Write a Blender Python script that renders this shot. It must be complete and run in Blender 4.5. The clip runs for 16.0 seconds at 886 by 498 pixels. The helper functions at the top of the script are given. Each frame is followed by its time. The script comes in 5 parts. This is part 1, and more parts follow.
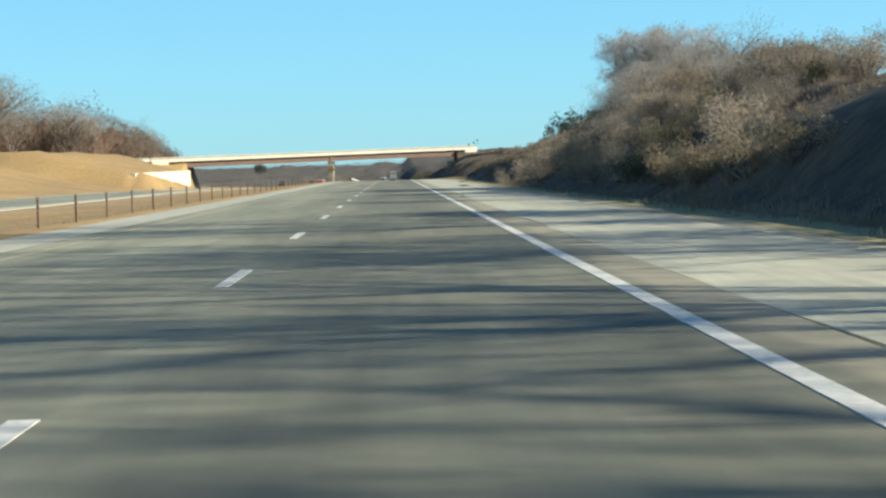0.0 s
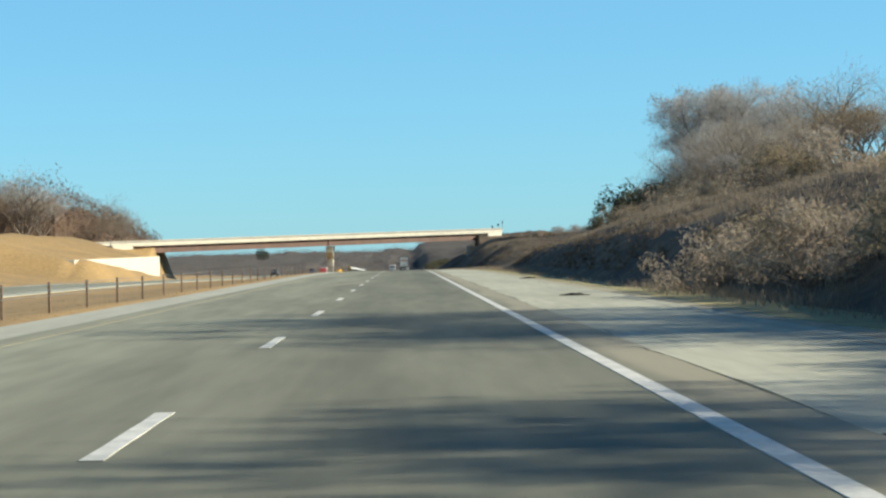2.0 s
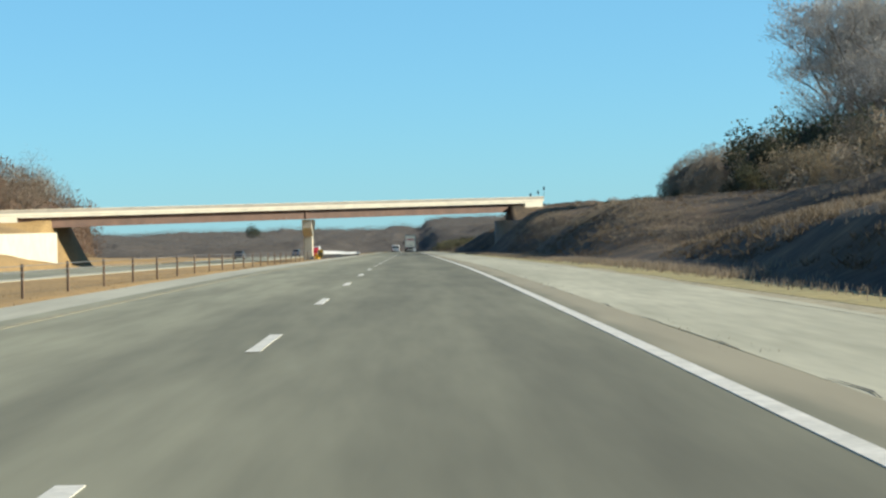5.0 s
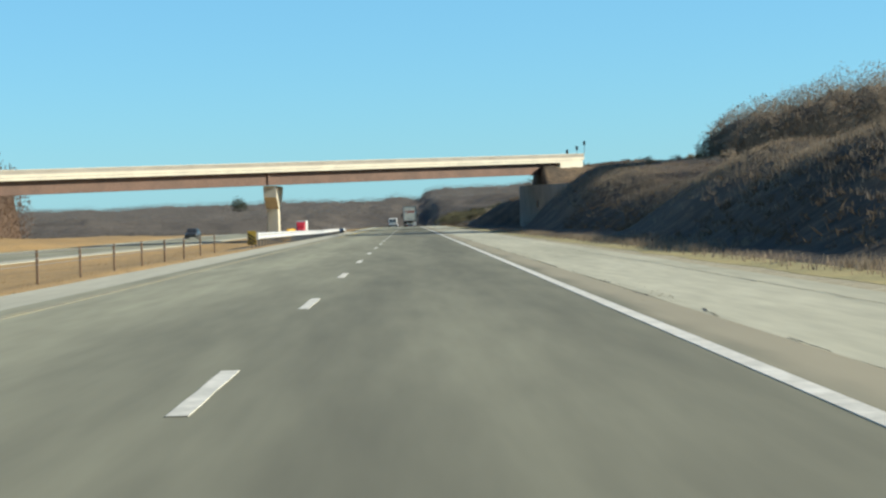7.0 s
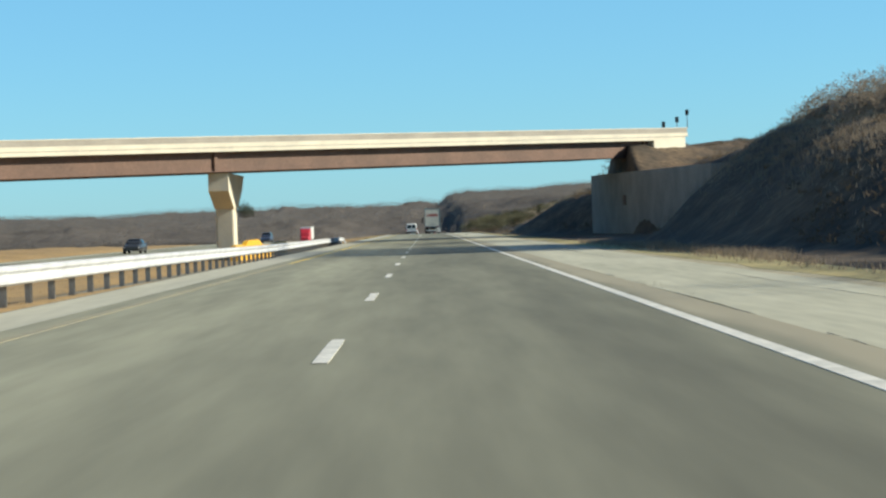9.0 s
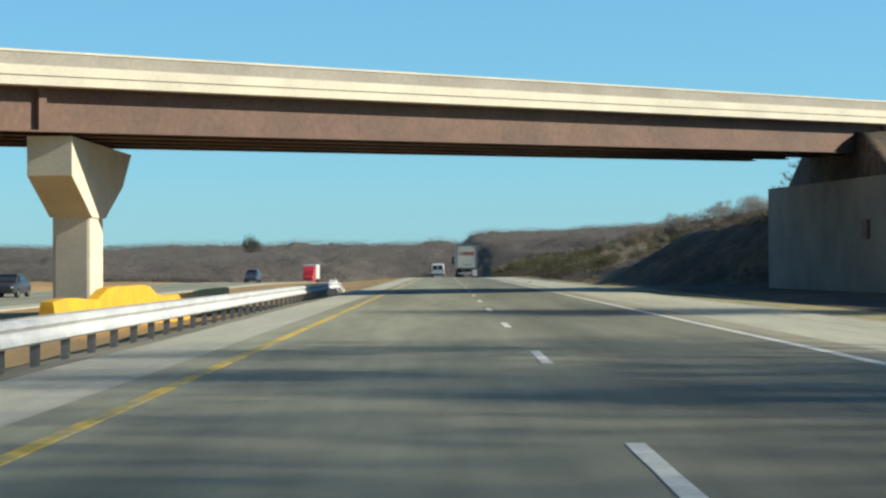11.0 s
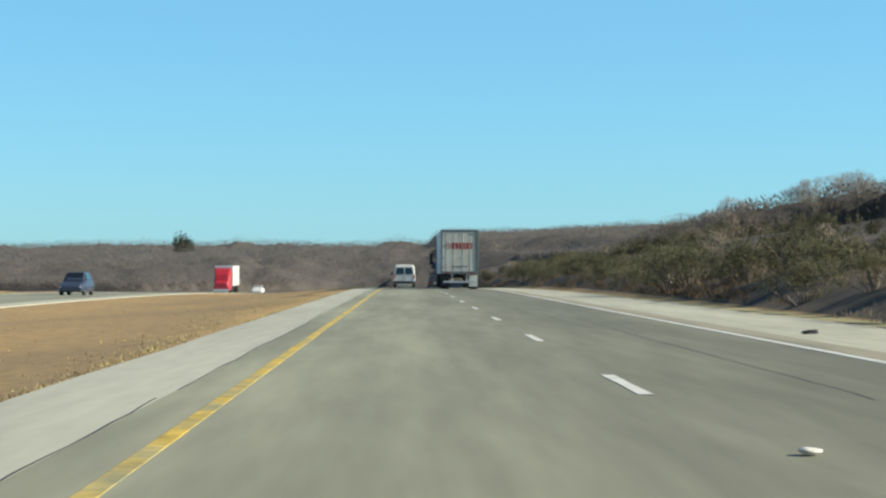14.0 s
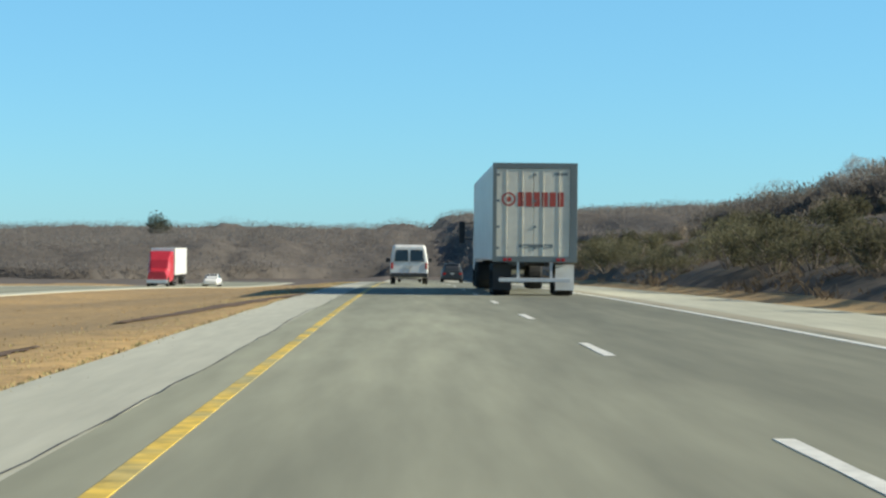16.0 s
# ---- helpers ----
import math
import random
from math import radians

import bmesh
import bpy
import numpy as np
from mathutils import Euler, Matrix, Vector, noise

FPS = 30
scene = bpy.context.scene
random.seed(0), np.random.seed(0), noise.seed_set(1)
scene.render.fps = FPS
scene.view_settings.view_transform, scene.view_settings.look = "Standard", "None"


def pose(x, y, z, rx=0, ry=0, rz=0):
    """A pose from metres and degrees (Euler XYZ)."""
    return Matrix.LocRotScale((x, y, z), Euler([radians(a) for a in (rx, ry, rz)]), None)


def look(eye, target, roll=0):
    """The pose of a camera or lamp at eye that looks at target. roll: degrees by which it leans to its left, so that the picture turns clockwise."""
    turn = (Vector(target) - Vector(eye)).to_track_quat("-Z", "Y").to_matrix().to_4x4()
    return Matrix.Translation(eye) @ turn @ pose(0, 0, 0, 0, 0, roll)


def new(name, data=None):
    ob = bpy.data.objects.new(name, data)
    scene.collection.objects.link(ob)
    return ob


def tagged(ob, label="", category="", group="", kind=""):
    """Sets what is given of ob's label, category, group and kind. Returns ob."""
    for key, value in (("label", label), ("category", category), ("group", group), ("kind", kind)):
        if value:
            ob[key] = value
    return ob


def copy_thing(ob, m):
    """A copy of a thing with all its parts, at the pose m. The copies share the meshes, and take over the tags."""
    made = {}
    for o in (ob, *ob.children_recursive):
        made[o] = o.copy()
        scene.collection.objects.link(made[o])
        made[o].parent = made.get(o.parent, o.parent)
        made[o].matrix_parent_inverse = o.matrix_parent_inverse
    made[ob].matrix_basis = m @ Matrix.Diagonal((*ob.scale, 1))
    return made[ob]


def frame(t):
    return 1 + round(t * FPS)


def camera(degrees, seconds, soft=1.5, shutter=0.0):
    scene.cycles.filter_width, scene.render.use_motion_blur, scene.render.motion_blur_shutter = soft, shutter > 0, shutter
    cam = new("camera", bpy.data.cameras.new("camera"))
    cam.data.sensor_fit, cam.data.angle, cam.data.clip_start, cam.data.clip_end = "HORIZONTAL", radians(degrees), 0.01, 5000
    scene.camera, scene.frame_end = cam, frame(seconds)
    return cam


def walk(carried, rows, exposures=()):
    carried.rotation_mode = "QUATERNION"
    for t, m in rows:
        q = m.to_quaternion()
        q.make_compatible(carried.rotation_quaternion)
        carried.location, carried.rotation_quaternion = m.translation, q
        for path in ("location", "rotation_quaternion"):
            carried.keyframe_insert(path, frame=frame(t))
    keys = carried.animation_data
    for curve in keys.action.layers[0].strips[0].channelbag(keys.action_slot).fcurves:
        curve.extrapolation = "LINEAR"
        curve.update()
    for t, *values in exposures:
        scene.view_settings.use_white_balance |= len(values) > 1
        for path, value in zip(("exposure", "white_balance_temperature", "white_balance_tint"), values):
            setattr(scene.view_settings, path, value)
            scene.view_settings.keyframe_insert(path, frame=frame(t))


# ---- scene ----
from math import atan2, cos, exp, hypot, pi, sin, sqrt, tan

EYE = 1.065
GRADE = 0.00704


def zr(y):
    """Height of the carriageway's surface along its length: level, a crest, a slight fall, a second crest."""
    a = min(max(y - 155.0, 0.0), 80.0)
    z = -GRADE * (a * a / 160.0 + max(y - 235.0, 0.0))
    b = min(max(y - 540.0, 0.0), 160.0)
    z -= 5.5e-5 * (b * b + 2 * 160.0 * (1 - exp(-max(y - 700.0, 0.0) / 120.0)) * 120.0)
    return max(z, -8.0)


# time, x, y, pitch, roll, yaw
PATH = [
    (0.0, 1.656, -22.049, -2.508, 1.381, -1.568),
    (0.5, 1.745, -5.344, -1.571, 1.240, -1.521),
    (1.0, 1.792, 11.557, -0.808, 1.217, -1.432),
    (1.5, 1.761, 28.843, -0.160, 1.190, -1.307),
    (2.0, 1.712, 46.237, 0.240, 1.216, -1.231),
    (2.5, 1.701, 63.500, 0.433, 1.195, -1.203),
    (3.0, 1.696, 80.572, 0.486, 1.126, -1.151),
    (3.5, 1.671, 97.400, 0.353, 1.001, -1.102),
    (4.0, 1.575, 114.190, 0.139, 0.965, -1.092),
    (4.5, 1.525, 131.500, -0.125, 0.950, -1.065),
    (7.0, 1.312, 216.653, -1.321, 1.548, -1.119),
    (7.5, 1.269, 233.794, -1.269, 1.815, -1.084),
    (8.0, 1.236, 251.040, -1.185, 2.107, -0.963),
    (8.5, 1.157, 268.299, -1.236, 2.180, -0.667),
    (10.8, -0.943, 346.171, 0.082, 0.269, -0.017),
    (11.0, -1.149, 352.890, 0.202, 0.192, 0.029),
    (11.5, -1.572, 369.646, 0.400, 0.126, -0.224),
    (12.0, -1.742, 386.344, 0.467, 0.086, -0.554),
    (12.5, -1.891, 403.459, 0.529, -0.110, -0.745),
    (13.0, -1.991, 420.613, 0.556, -0.267, -0.958),
    (13.5, -2.072, 437.683, 0.405, -0.279, -1.149),
    (14.0, -2.124, 454.725, 0.329, -0.243, -1.241),
    (14.5, -2.148, 471.808, 0.319, -0.203, -1.327),
    (15.0, -2.152, 489.006, 0.188, -0.280, -1.268),
    (15.5, -2.196, 506.346, -0.019, -0.393, -1.278),
    (16.0, -2.262, 523.766, -0.129, -0.511, -1.189),
]
cam = camera(27.43, 16.0, soft=2.4, shutter=0.0)
walk(cam, [(t, pose(x, y, zr(y) + EYE, 90 + pitch, roll, yaw)) for t, x, y, pitch, roll, yaw in PATH],
     exposures=[(0.0, 0.64), (1.0, 0.62), (2.2, 0.48), (8.5, 0.46), (10.8, 0.36), (12.2, 0.37), (13.0, 0.48), (16.0, 0.50)])

# ---------------------------------------------------------------- light
SUN_X, SUN_Y = 1.90, -0.16            # horizontal way to the sun for one metre of height
elevation = atan2(1.0, hypot(SUN_X, SUN_Y))
azimuth = atan2(SUN_X, SUN_Y)
world = bpy.data.worlds.new("sky")
scene.world = world
world.use_nodes = True
sky = world.node_tree.nodes.new("ShaderNodeTexSky")
sky.sky_type, sky.sun_disc = "NISHITA", False
sky.sun_elevation, sky.sun_rotation = elevation, azimuth
sky.air_density, sky.dust_density, sky.ozone_density = 1.0, 0.15, 3.0
backing = world.node_tree.nodes["Background"]
backing.inputs["Strength"].default_value = 0.052
tint = world.node_tree.nodes.new("ShaderNodeVectorMath")
tint.operation, tint.inputs[1].default_value = "MULTIPLY", (0.60, 0.99, 1.26)
world.node_tree.links.new(sky.outputs[0], tint.inputs[0])
haze = world.node_tree.nodes.new("ShaderNodeMix")
haze.data_type = "RGBA"
haze.inputs["B"].default_value = (31.0, 82.0, 112.0, 1)
toward, height, fade = (world.node_tree.nodes.new("ShaderNode" + k) for k in ("TexCoord", "SeparateXYZ", "MapRange"))
world.node_tree.links.new(toward.outputs["Generated"], height.inputs[0])
world.node_tree.links.new(height.outputs["Z"], fade.inputs["Value"])
fade.inputs["From Min"].default_value, fade.inputs["From Max"].default_value = 0.17, 0.42    # haze thins out towards the zenith
fade.inputs["To Min"].default_value, fade.inputs["To Max"].default_value = 0.05, 0.0
world.node_tree.links.new(fade.outputs[0], haze.inputs["Factor"])
world.node_tree.links.new(tint.outputs[0], haze.inputs["A"])
world.node_tree.links.new(haze.outputs["Result"], backing.inputs["Color"])
sun = new("sun", bpy.data.lights.new("sun", "SUN"))
sun.data.energy, sun.data.angle, sun.data.color = 5.0, radians(0.6), (0.97, 0.92, 0.755)
sun.matrix_world = look((SUN_X * 300, SUN_Y * 300 + 250, 300), (0, 250, 0))


# ---------------------------------------------------------------- materials
def material(name, colour, second=None, scale=4.0, rough=0.85, metal=0.0, bump=0.0, fine=60.0, mix=0.5, stretch=(1, 1, 1), per_object=0.0, spread=(0.35, 0.65), thin=0.0):
    """A surface of two colours blended by a coarse and a fine noise, with a little relief."""
    m = bpy.data.materials.new(name)
    m.use_nodes = True
    n, l = m.node_tree.nodes, m.node_tree.links
    shader = n["Principled BSDF"]
    shader.inputs["Roughness"].default_value, shader.inputs["Metallic"].default_value = rough, metal
    second = second or tuple(c * 0.75 for c in colour)
    where = n.new("ShaderNodeTexCoord")
    turn = n.new("ShaderNodeMapping")
    turn.inputs["Scale"].default_value = stretch
    l.new(where.outputs["Object"], turn.inputs["Vector"])
    coarse, grain = n.new("ShaderNodeTexNoise"), n.new("ShaderNodeTexNoise")
    coarse.inputs["Scale"].default_value, coarse.inputs["Detail"].default_value = scale, 5
    grain.inputs["Scale"].default_value, grain.inputs["Detail"].default_value = fine, 3
    for node in (coarse, grain):
        l.new(turn.outputs[0], node.inputs["Vector"])
    ramp = n.new("ShaderNodeMapRange")
    ramp.inputs["From Min"].default_value, ramp.inputs["From Max"].default_value = spread
    l.new(coarse.outputs["Fac"], ramp.inputs["Value"])
    blend = n.new("ShaderNodeMix")
    blend.data_type = "RGBA"
    blend.inputs["A"].default_value, blend.inputs["B"].default_value = (*colour, 1), (*second, 1)
    l.new(ramp.outputs[0], blend.inputs["Factor"])
    shade = n.new("ShaderNodeMapRange")
    shade.inputs["From Min"].default_value, shade.inputs["From Max"].default_value = 0.25, 0.75
    shade.inputs["To Min"].default_value, shade.inputs["To Max"].default_value = 1 - mix * 0.6, 1 + mix * 0.6
    l.new(grain.outputs["Fac"], shade.inputs["Value"])
    times = n.new("ShaderNodeVectorMath")
    times.operation = "SCALE"
    l.new(blend.outputs["Result"], times.inputs[0])
    l.new(shade.outputs[0], times.inputs["Scale"])
    last = times
    if per_object:
        info, span, more = n.new("ShaderNodeObjectInfo"), n.new("ShaderNodeMapRange"), n.new("ShaderNodeVectorMath")
        span.inputs["To Min"].default_value, span.inputs["To Max"].default_value = 1 - per_object, 1 + per_object
        more.operation = "SCALE"
        l.new(info.outputs["Random"], span.inputs["Value"])
        l.new(times.outputs[0], more.inputs[0])
        l.new(span.outputs[0], more.inputs["Scale"])
        last = more
    l.new(last.outputs[0], shader.inputs["Base Color"])
    if thin:
        through_, both = n.new("ShaderNodeBsdfTranslucent"), n.new("ShaderNodeMixShader")
        both.inputs[0].default_value = thin
        l.new(last.outputs[0], through_.inputs["Color"])
        l.new(shader.outputs[0], both.inputs[1])
        l.new(through_.outputs[0], both.inputs[2])
        l.new(both.outputs[0], n["Material Output"].inputs["Surface"])
    if bump:
        relief = n.new("ShaderNodeBump")
        relief.inputs["Strength"].default_value, relief.inputs["Distance"].default_value = bump, 0.02
        l.new(grain.outputs["Fac"], relief.inputs["Height"])
        l.new(relief.outputs[0], shader.inputs["Normal"])
    return m


ASPHALT = material("worn_asphalt", (0.190, 0.188, 0.132), (0.276, 0.272, 0.191), 0.55, 0.9, bump=0.12, fine=3.2, mix=0.26, stretch=(1, 0.09, 1))
STAIN = material("dusty_stain", (0.255, 0.24, 0.162), (0.31, 0.29, 0.197), 0.6, 0.9, fine=3, mix=0.2, stretch=(1, 0.1, 1))
APRON = material("grey_asphalt_apron", (0.20, 0.182, 0.135), (0.27, 0.245, 0.18), 0.8, 0.9, bump=0.2, fine=6, mix=0.25, stretch=(1, 0.15, 1))
ASPHALT_OLD = material("old_asphalt_shoulder", (0.40, 0.39, 0.29), (0.505, 0.49, 0.37), 0.7, 0.92, bump=0.25, fine=5, mix=0.22, stretch=(1, 0.1, 1))
CONCRETE_SHOULDER = material("pale_concrete_shoulder", (0.405, 0.395, 0.31), (0.49, 0.475, 0.375), 0.6, 0.9, bump=0.2, fine=6, mix=0.15, stretch=(1, 0.1, 1))


def lane_wear(m):
    """Lets the asphalt be paler on the inner lane and darker on the outer one, with polished wheel tracks."""
    n, l = m.node_tree.nodes, m.node_tree.links
    shader = n["Principled BSDF"]
    source = shader.inputs["Base Color"].links[0].from_socket
    where, split = n.new("ShaderNodeTexCoord"), n.new("ShaderNodeSeparateXYZ")
    l.new(where.outputs["Object"], split.inputs[0])
    across = n.new("ShaderNodeMapRange")
    across.interpolation_type = "SMOOTHSTEP"
    across.inputs["From Min"].default_value, across.inputs["From Max"].default_value = -2.4, 1.6
    across.inputs["To Min"].default_value, across.inputs["To Max"].default_value = 1.14, 0.76
    l.new(split.outputs["X"], across.inputs["Value"])
    wave, swing = n.new("ShaderNodeMath"), n.new("ShaderNodeMath")
    wave.operation, wave.inputs[1].default_value = "MULTIPLY", 2 * pi / 1.83
    l.new(split.outputs["X"], wave.inputs[0])
    swing.operation = "COSINE"
    l.new(wave.outputs[0], swing.inputs[0])
    track = n.new("ShaderNodeMath")
    track.operation, track.inputs[1].default_value, track.inputs[2].default_value = "MULTIPLY_ADD", 0.045, 1.0
    l.new(swing.outputs[0], track.inputs[0])
    both, out = n.new("ShaderNodeMath"), n.new("ShaderNodeVectorMath")
    both.operation, out.operation = "MULTIPLY", "SCALE"
    l.new(across.outputs[0], both.inputs[0])
    l.new(track.outputs[0], both.inputs[1])
    l.new(source, out.inputs[0])
    l.new(both.outputs[0], out.inputs["Scale"])
    l.new(out.outputs[0], shader.inputs["Base Color"])


lane_wear(ASPHALT)


def dusty_edge(m, x0, x1, dust):
    """Lets pale grit creep from the shoulder over the asphalt between x0 and x1, with a ragged edge."""
    n, l = m.node_tree.nodes, m.node_tree.links
    shader = n["Principled BSDF"]
    source = shader.inputs["Base Color"].links[0].from_socket
    where, split = n.new("ShaderNodeTexCoord"), n.new("ShaderNodeSeparateXYZ")
    l.new(where.outputs["Object"], split.inputs[0])
    turn, rag = n.new("ShaderNodeMapping"), n.new("ShaderNodeTexNoise")
    turn.inputs["Scale"].default_value = (1, 0.12, 1)
    rag.inputs["Scale"].default_value, rag.inputs["Detail"].default_value = 1.6, 6
    l.new(where.outputs["Object"], turn.inputs["Vector"])
    l.new(turn.outputs[0], rag.inputs["Vector"])
    shift = n.new("ShaderNodeMath")
    shift.operation, shift.inputs[1].default_value = "MULTIPLY_ADD", 0.8
    l.new(rag.outputs["Fac"], shift.inputs[0])
    l.new(split.outputs["X"], shift.inputs[2])
    edge = n.new("ShaderNodeMapRange")
    edge.interpolation_type = "SMOOTHSTEP"
    edge.inputs["From Min"].default_value, edge.inputs["From Max"].default_value = x0 + 0.4, x1 + 0.4
    l.new(shift.outputs[0], edge.inputs["Value"])
    mixer, uneven = n.new("ShaderNodeMix"), n.new("ShaderNodeMix")
    for k in (mixer, uneven):
        k.data_type = "RGBA"
    uneven.inputs["A"].default_value, uneven.inputs["B"].default_value = (*[c * 0.86 for c in dust], 1), (*[c * 1.14 for c in dust], 1)
    l.new(rag.outputs["Fac"], uneven.inputs["Factor"])
    l.new(edge.outputs[0], mixer.inputs["Factor"])
    l.new(source, mixer.inputs["A"])
    l.new(uneven.outputs["Result"], mixer.inputs["B"])
    l.new(mixer.outputs["Result"], shader.inputs["Base Color"])


dusty_edge(ASPHALT, 3.6, 4.1, (0.335, 0.302, 0.212))
SHADE_STREAK = material("bare_damp_soil", (0.105, 0.062, 0.036), (0.16, 0.10, 0.055), 2.0, 0.95, bump=0.5, fine=8, mix=0.5)
GRAVEL = material("gravel_verge", (0.34, 0.30, 0.20), (0.42, 0.375, 0.26), 1.5, 0.95, bump=0.8, fine=9, mix=0.6)
CRACK = material("tar_sealed_crack", (0.05, 0.05, 0.05), None, 3, 0.7)
RUMBLE = material("worn_rumble_bars", (0.40, 0.37, 0.28), (0.32, 0.29, 0.215), 1.5, 0.9, fine=6, mix=0.3)
LINE_WHITE = material("white_road_paint", (0.80, 0.77, 0.68), (0.62, 0.60, 0.52), 2.5, 0.6, fine=16, mix=0.25)
LINE_YELLOW = material("yellow_road_paint", (0.70, 0.47, 0.06), (0.36, 0.32, 0.15), 0.9, 0.6, fine=5, mix=0.6, spread=(0.44, 0.66))
LINE_FADED = material("faded_yellow_paint", (0.36, 0.32, 0.20), (0.28, 0.26, 0.19), 2.0, 0.8, fine=9, mix=0.35)
GRASS = material("dormant_grass", (0.41, 0.262, 0.102), (0.31, 0.205, 0.088), 0.09, 0.95, bump=0.7, fine=3, mix=0.5)
SCRUB = material("scrubby_bank_grass", (0.125, 0.084, 0.048), (0.052, 0.039, 0.026), 0.35, 0.95, bump=1.0, fine=2.2, mix=0.9, spread=(0.36, 0.62))
CONCRETE = material("cast_concrete", (0.74, 0.67, 0.52), (0.62, 0.565, 0.45), 0.6, 0.85, bump=0.15, fine=12, mix=0.15)
# darker copy of the concrete; shade on the right wall and joint is in its colour
CONCRETE_SHADED = material("weathered_grey_concrete", (0.27, 0.255, 0.225), (0.20, 0.195, 0.178), 0.5, 0.9, bump=0.2, fine=8, mix=0.3)
STEEL_BROWN = material("weathering_steel", (0.185, 0.108, 0.076), (0.135, 0.082, 0.06), 0.5, 0.75, bump=0.1, fine=6, mix=0.3)
ZINC = material("galvanised_steel", (0.66, 0.67, 0.67), (0.53, 0.54, 0.55), 1.2, 0.55, metal=0.1, fine=9, mix=0.15)
POST_STEEL = material("dull_galvanised_post", (0.30, 0.30, 0.29), (0.20, 0.20, 0.20), 3, 0.6, metal=0.3)
WEATHERED_WOOD = material("brown_rusty_post", (0.31, 0.21, 0.13), (0.22, 0.15, 0.10), 5, 0.9)
TWIG = material("bare_twigs", (0.40, 0.33, 0.25), (0.32, 0.26, 0.19), 0.6, 0.95, fine=4, mix=0.4, per_object=0.25, thin=0.42)
TWIG_PALE = material("pale_grey_twigs", (0.50, 0.475, 0.435), (0.40, 0.38, 0.345), 0.6, 0.95, fine=4, mix=0.4, per_object=0.2, thin=0.42)
RED_WOOD = material("reddish_bare_twigs", (0.25, 0.17, 0.12), (0.18, 0.125, 0.09), 0.12, 0.95, fine=1.2, mix=0.6, thin=0.5)
BRUSH = material("brown_brush", (0.39, 0.31, 0.20), (0.28, 0.225, 0.145), 0.5, 0.95, fine=3, mix=0.5, per_object=0.3, thin=0.42)
EVERGREEN = material("dark_cedar_needles", (0.075, 0.085, 0.055), (0.11, 0.11, 0.065), 0.7, 0.9, fine=4, mix=0.5, per_object=0.25, thin=0.42)
GREEN_BRUSH = material("dull_green_brush", (0.115, 0.112, 0.062), (0.16, 0.145, 0.085), 0.6, 0.95, fine=4, mix=0.5, per_object=0.3, thin=0.42)
DRY = material("dry_tall_grass", (0.34, 0.275, 0.20), (0.25, 0.20, 0.145), 0.25, 0.95, fine=3, mix=0.4, thin=0.42)
FAR_WOOD = material("far_bare_woods", (0.28, 0.247, 0.215), (0.215, 0.19, 0.165), 0.05, 0.95, fine=0.5, mix=0.25, thin=0.5)
RISE_WOOD = material("dull_brown_bare_woods", (0.21, 0.185, 0.155), (0.155, 0.135, 0.112), 0.08, 0.95, fine=0.7, mix=0.3, thin=0.5)
LITTER = material("leaf_litter", (0.13, 0.10, 0.075), (0.09, 0.07, 0.055), 0.05, 0.95, fine=0.5, mix=0.4)
DECK_SHADE = material("rusted_deck_forms", (0.055, 0.042, 0.035), (0.035, 0.028, 0.024), 0.8, 0.9, fine=5, mix=0.3)
VERGE_GRASS = material("yellowed_verge_grass", (0.40, 0.33, 0.15), (0.29, 0.26, 0.12), 0.5, 0.95, bump=0.8, fine=5, mix=0.5)
OAK_LEAF = material("withered_brown_leaves", (0.36, 0.27, 0.17), (0.26, 0.20, 0.13), 0.5, 0.9, fine=4, mix=0.4, per_object=0.25, thin=0.42)
PARAPET_GREY = material("grey_parapet_concrete", (0.40, 0.36, 0.30), (0.33, 0.30, 0.25), 0.5, 0.9, fine=8, mix=0.2)
WEED_DARK = material("brown_dead_weeds", (0.19, 0.138, 0.085), (0.115, 0.086, 0.056), 0.4, 0.95, fine=3, mix=0.5, thin=0.3)
RUBBER = material("black_rubber", (0.018, 0.018, 0.018), (0.03, 0.03, 0.028), 4, 0.85)
BARK = material("grey_brown_bark", (0.17, 0.135, 0.105), (0.24, 0.20, 0.165), 3.0, 0.95, fine=14, mix=0.4, stretch=(1, 1, 0.3))


# ---------------------------------------------------------------- helpers for meshes
def mesh_object(name, verts, faces, mat, parent=None, label=""):
    data = bpy.data.meshes.new(name)
    data.from_pydata(verts, [], faces)
    for m in (mat if isinstance(mat, (list, tuple)) else [mat]):
        data.materials.append(m)
    ob = new(name, data)
    if parent:
        ob.parent = parent
    if label:
        ob["label"] = label
    return ob


def part(name, bm, mat, parent, label="", smooth=False):
    data = bpy.data.meshes.new(name)
    bm.to_mesh(data)
    bm.free()
    data.materials.append(mat)
    if smooth:
        for p in data.polygons:
            p.use_smooth = True
    ob = new(name, data)
    ob.parent = parent
    if label:
        ob["label"] = label
    return ob


def again(ob, x=0, y=0, z=0, turn=0.0):
    """One more object on the same mesh under the same parent."""
    o = bpy.data.objects.new(ob.name.split(".")[0], ob.data)
    scene.collection.objects.link(o)
    o.parent = ob.parent
    o.matrix_basis = pose(x, y, z, 0, 0, turn)
    return o


def box(bm, x0, x1, y0, y1, z0, z1, bevel=0.0):
    made = bmesh.ops.create_cube(bm, size=1.0)["verts"]
    for v in made:
        v.co = Vector((x0 + (v.co.x + 0.5) * (x1 - x0), y0 + (v.co.y + 0.5) * (y1 - y0), z0 + (v.co.z + 0.5) * (z1 - z0)))
    if bevel:
        edges = list({e for v in made for e in v.link_edges})
        bmesh.ops.bevel(bm, geom=edges, offset=bevel, segments=2, profile=0.6, affect="EDGES")


def block(*size, bevel=0.0):
    bm = bmesh.new()
    box(bm, *size, bevel=bevel)
    return bm


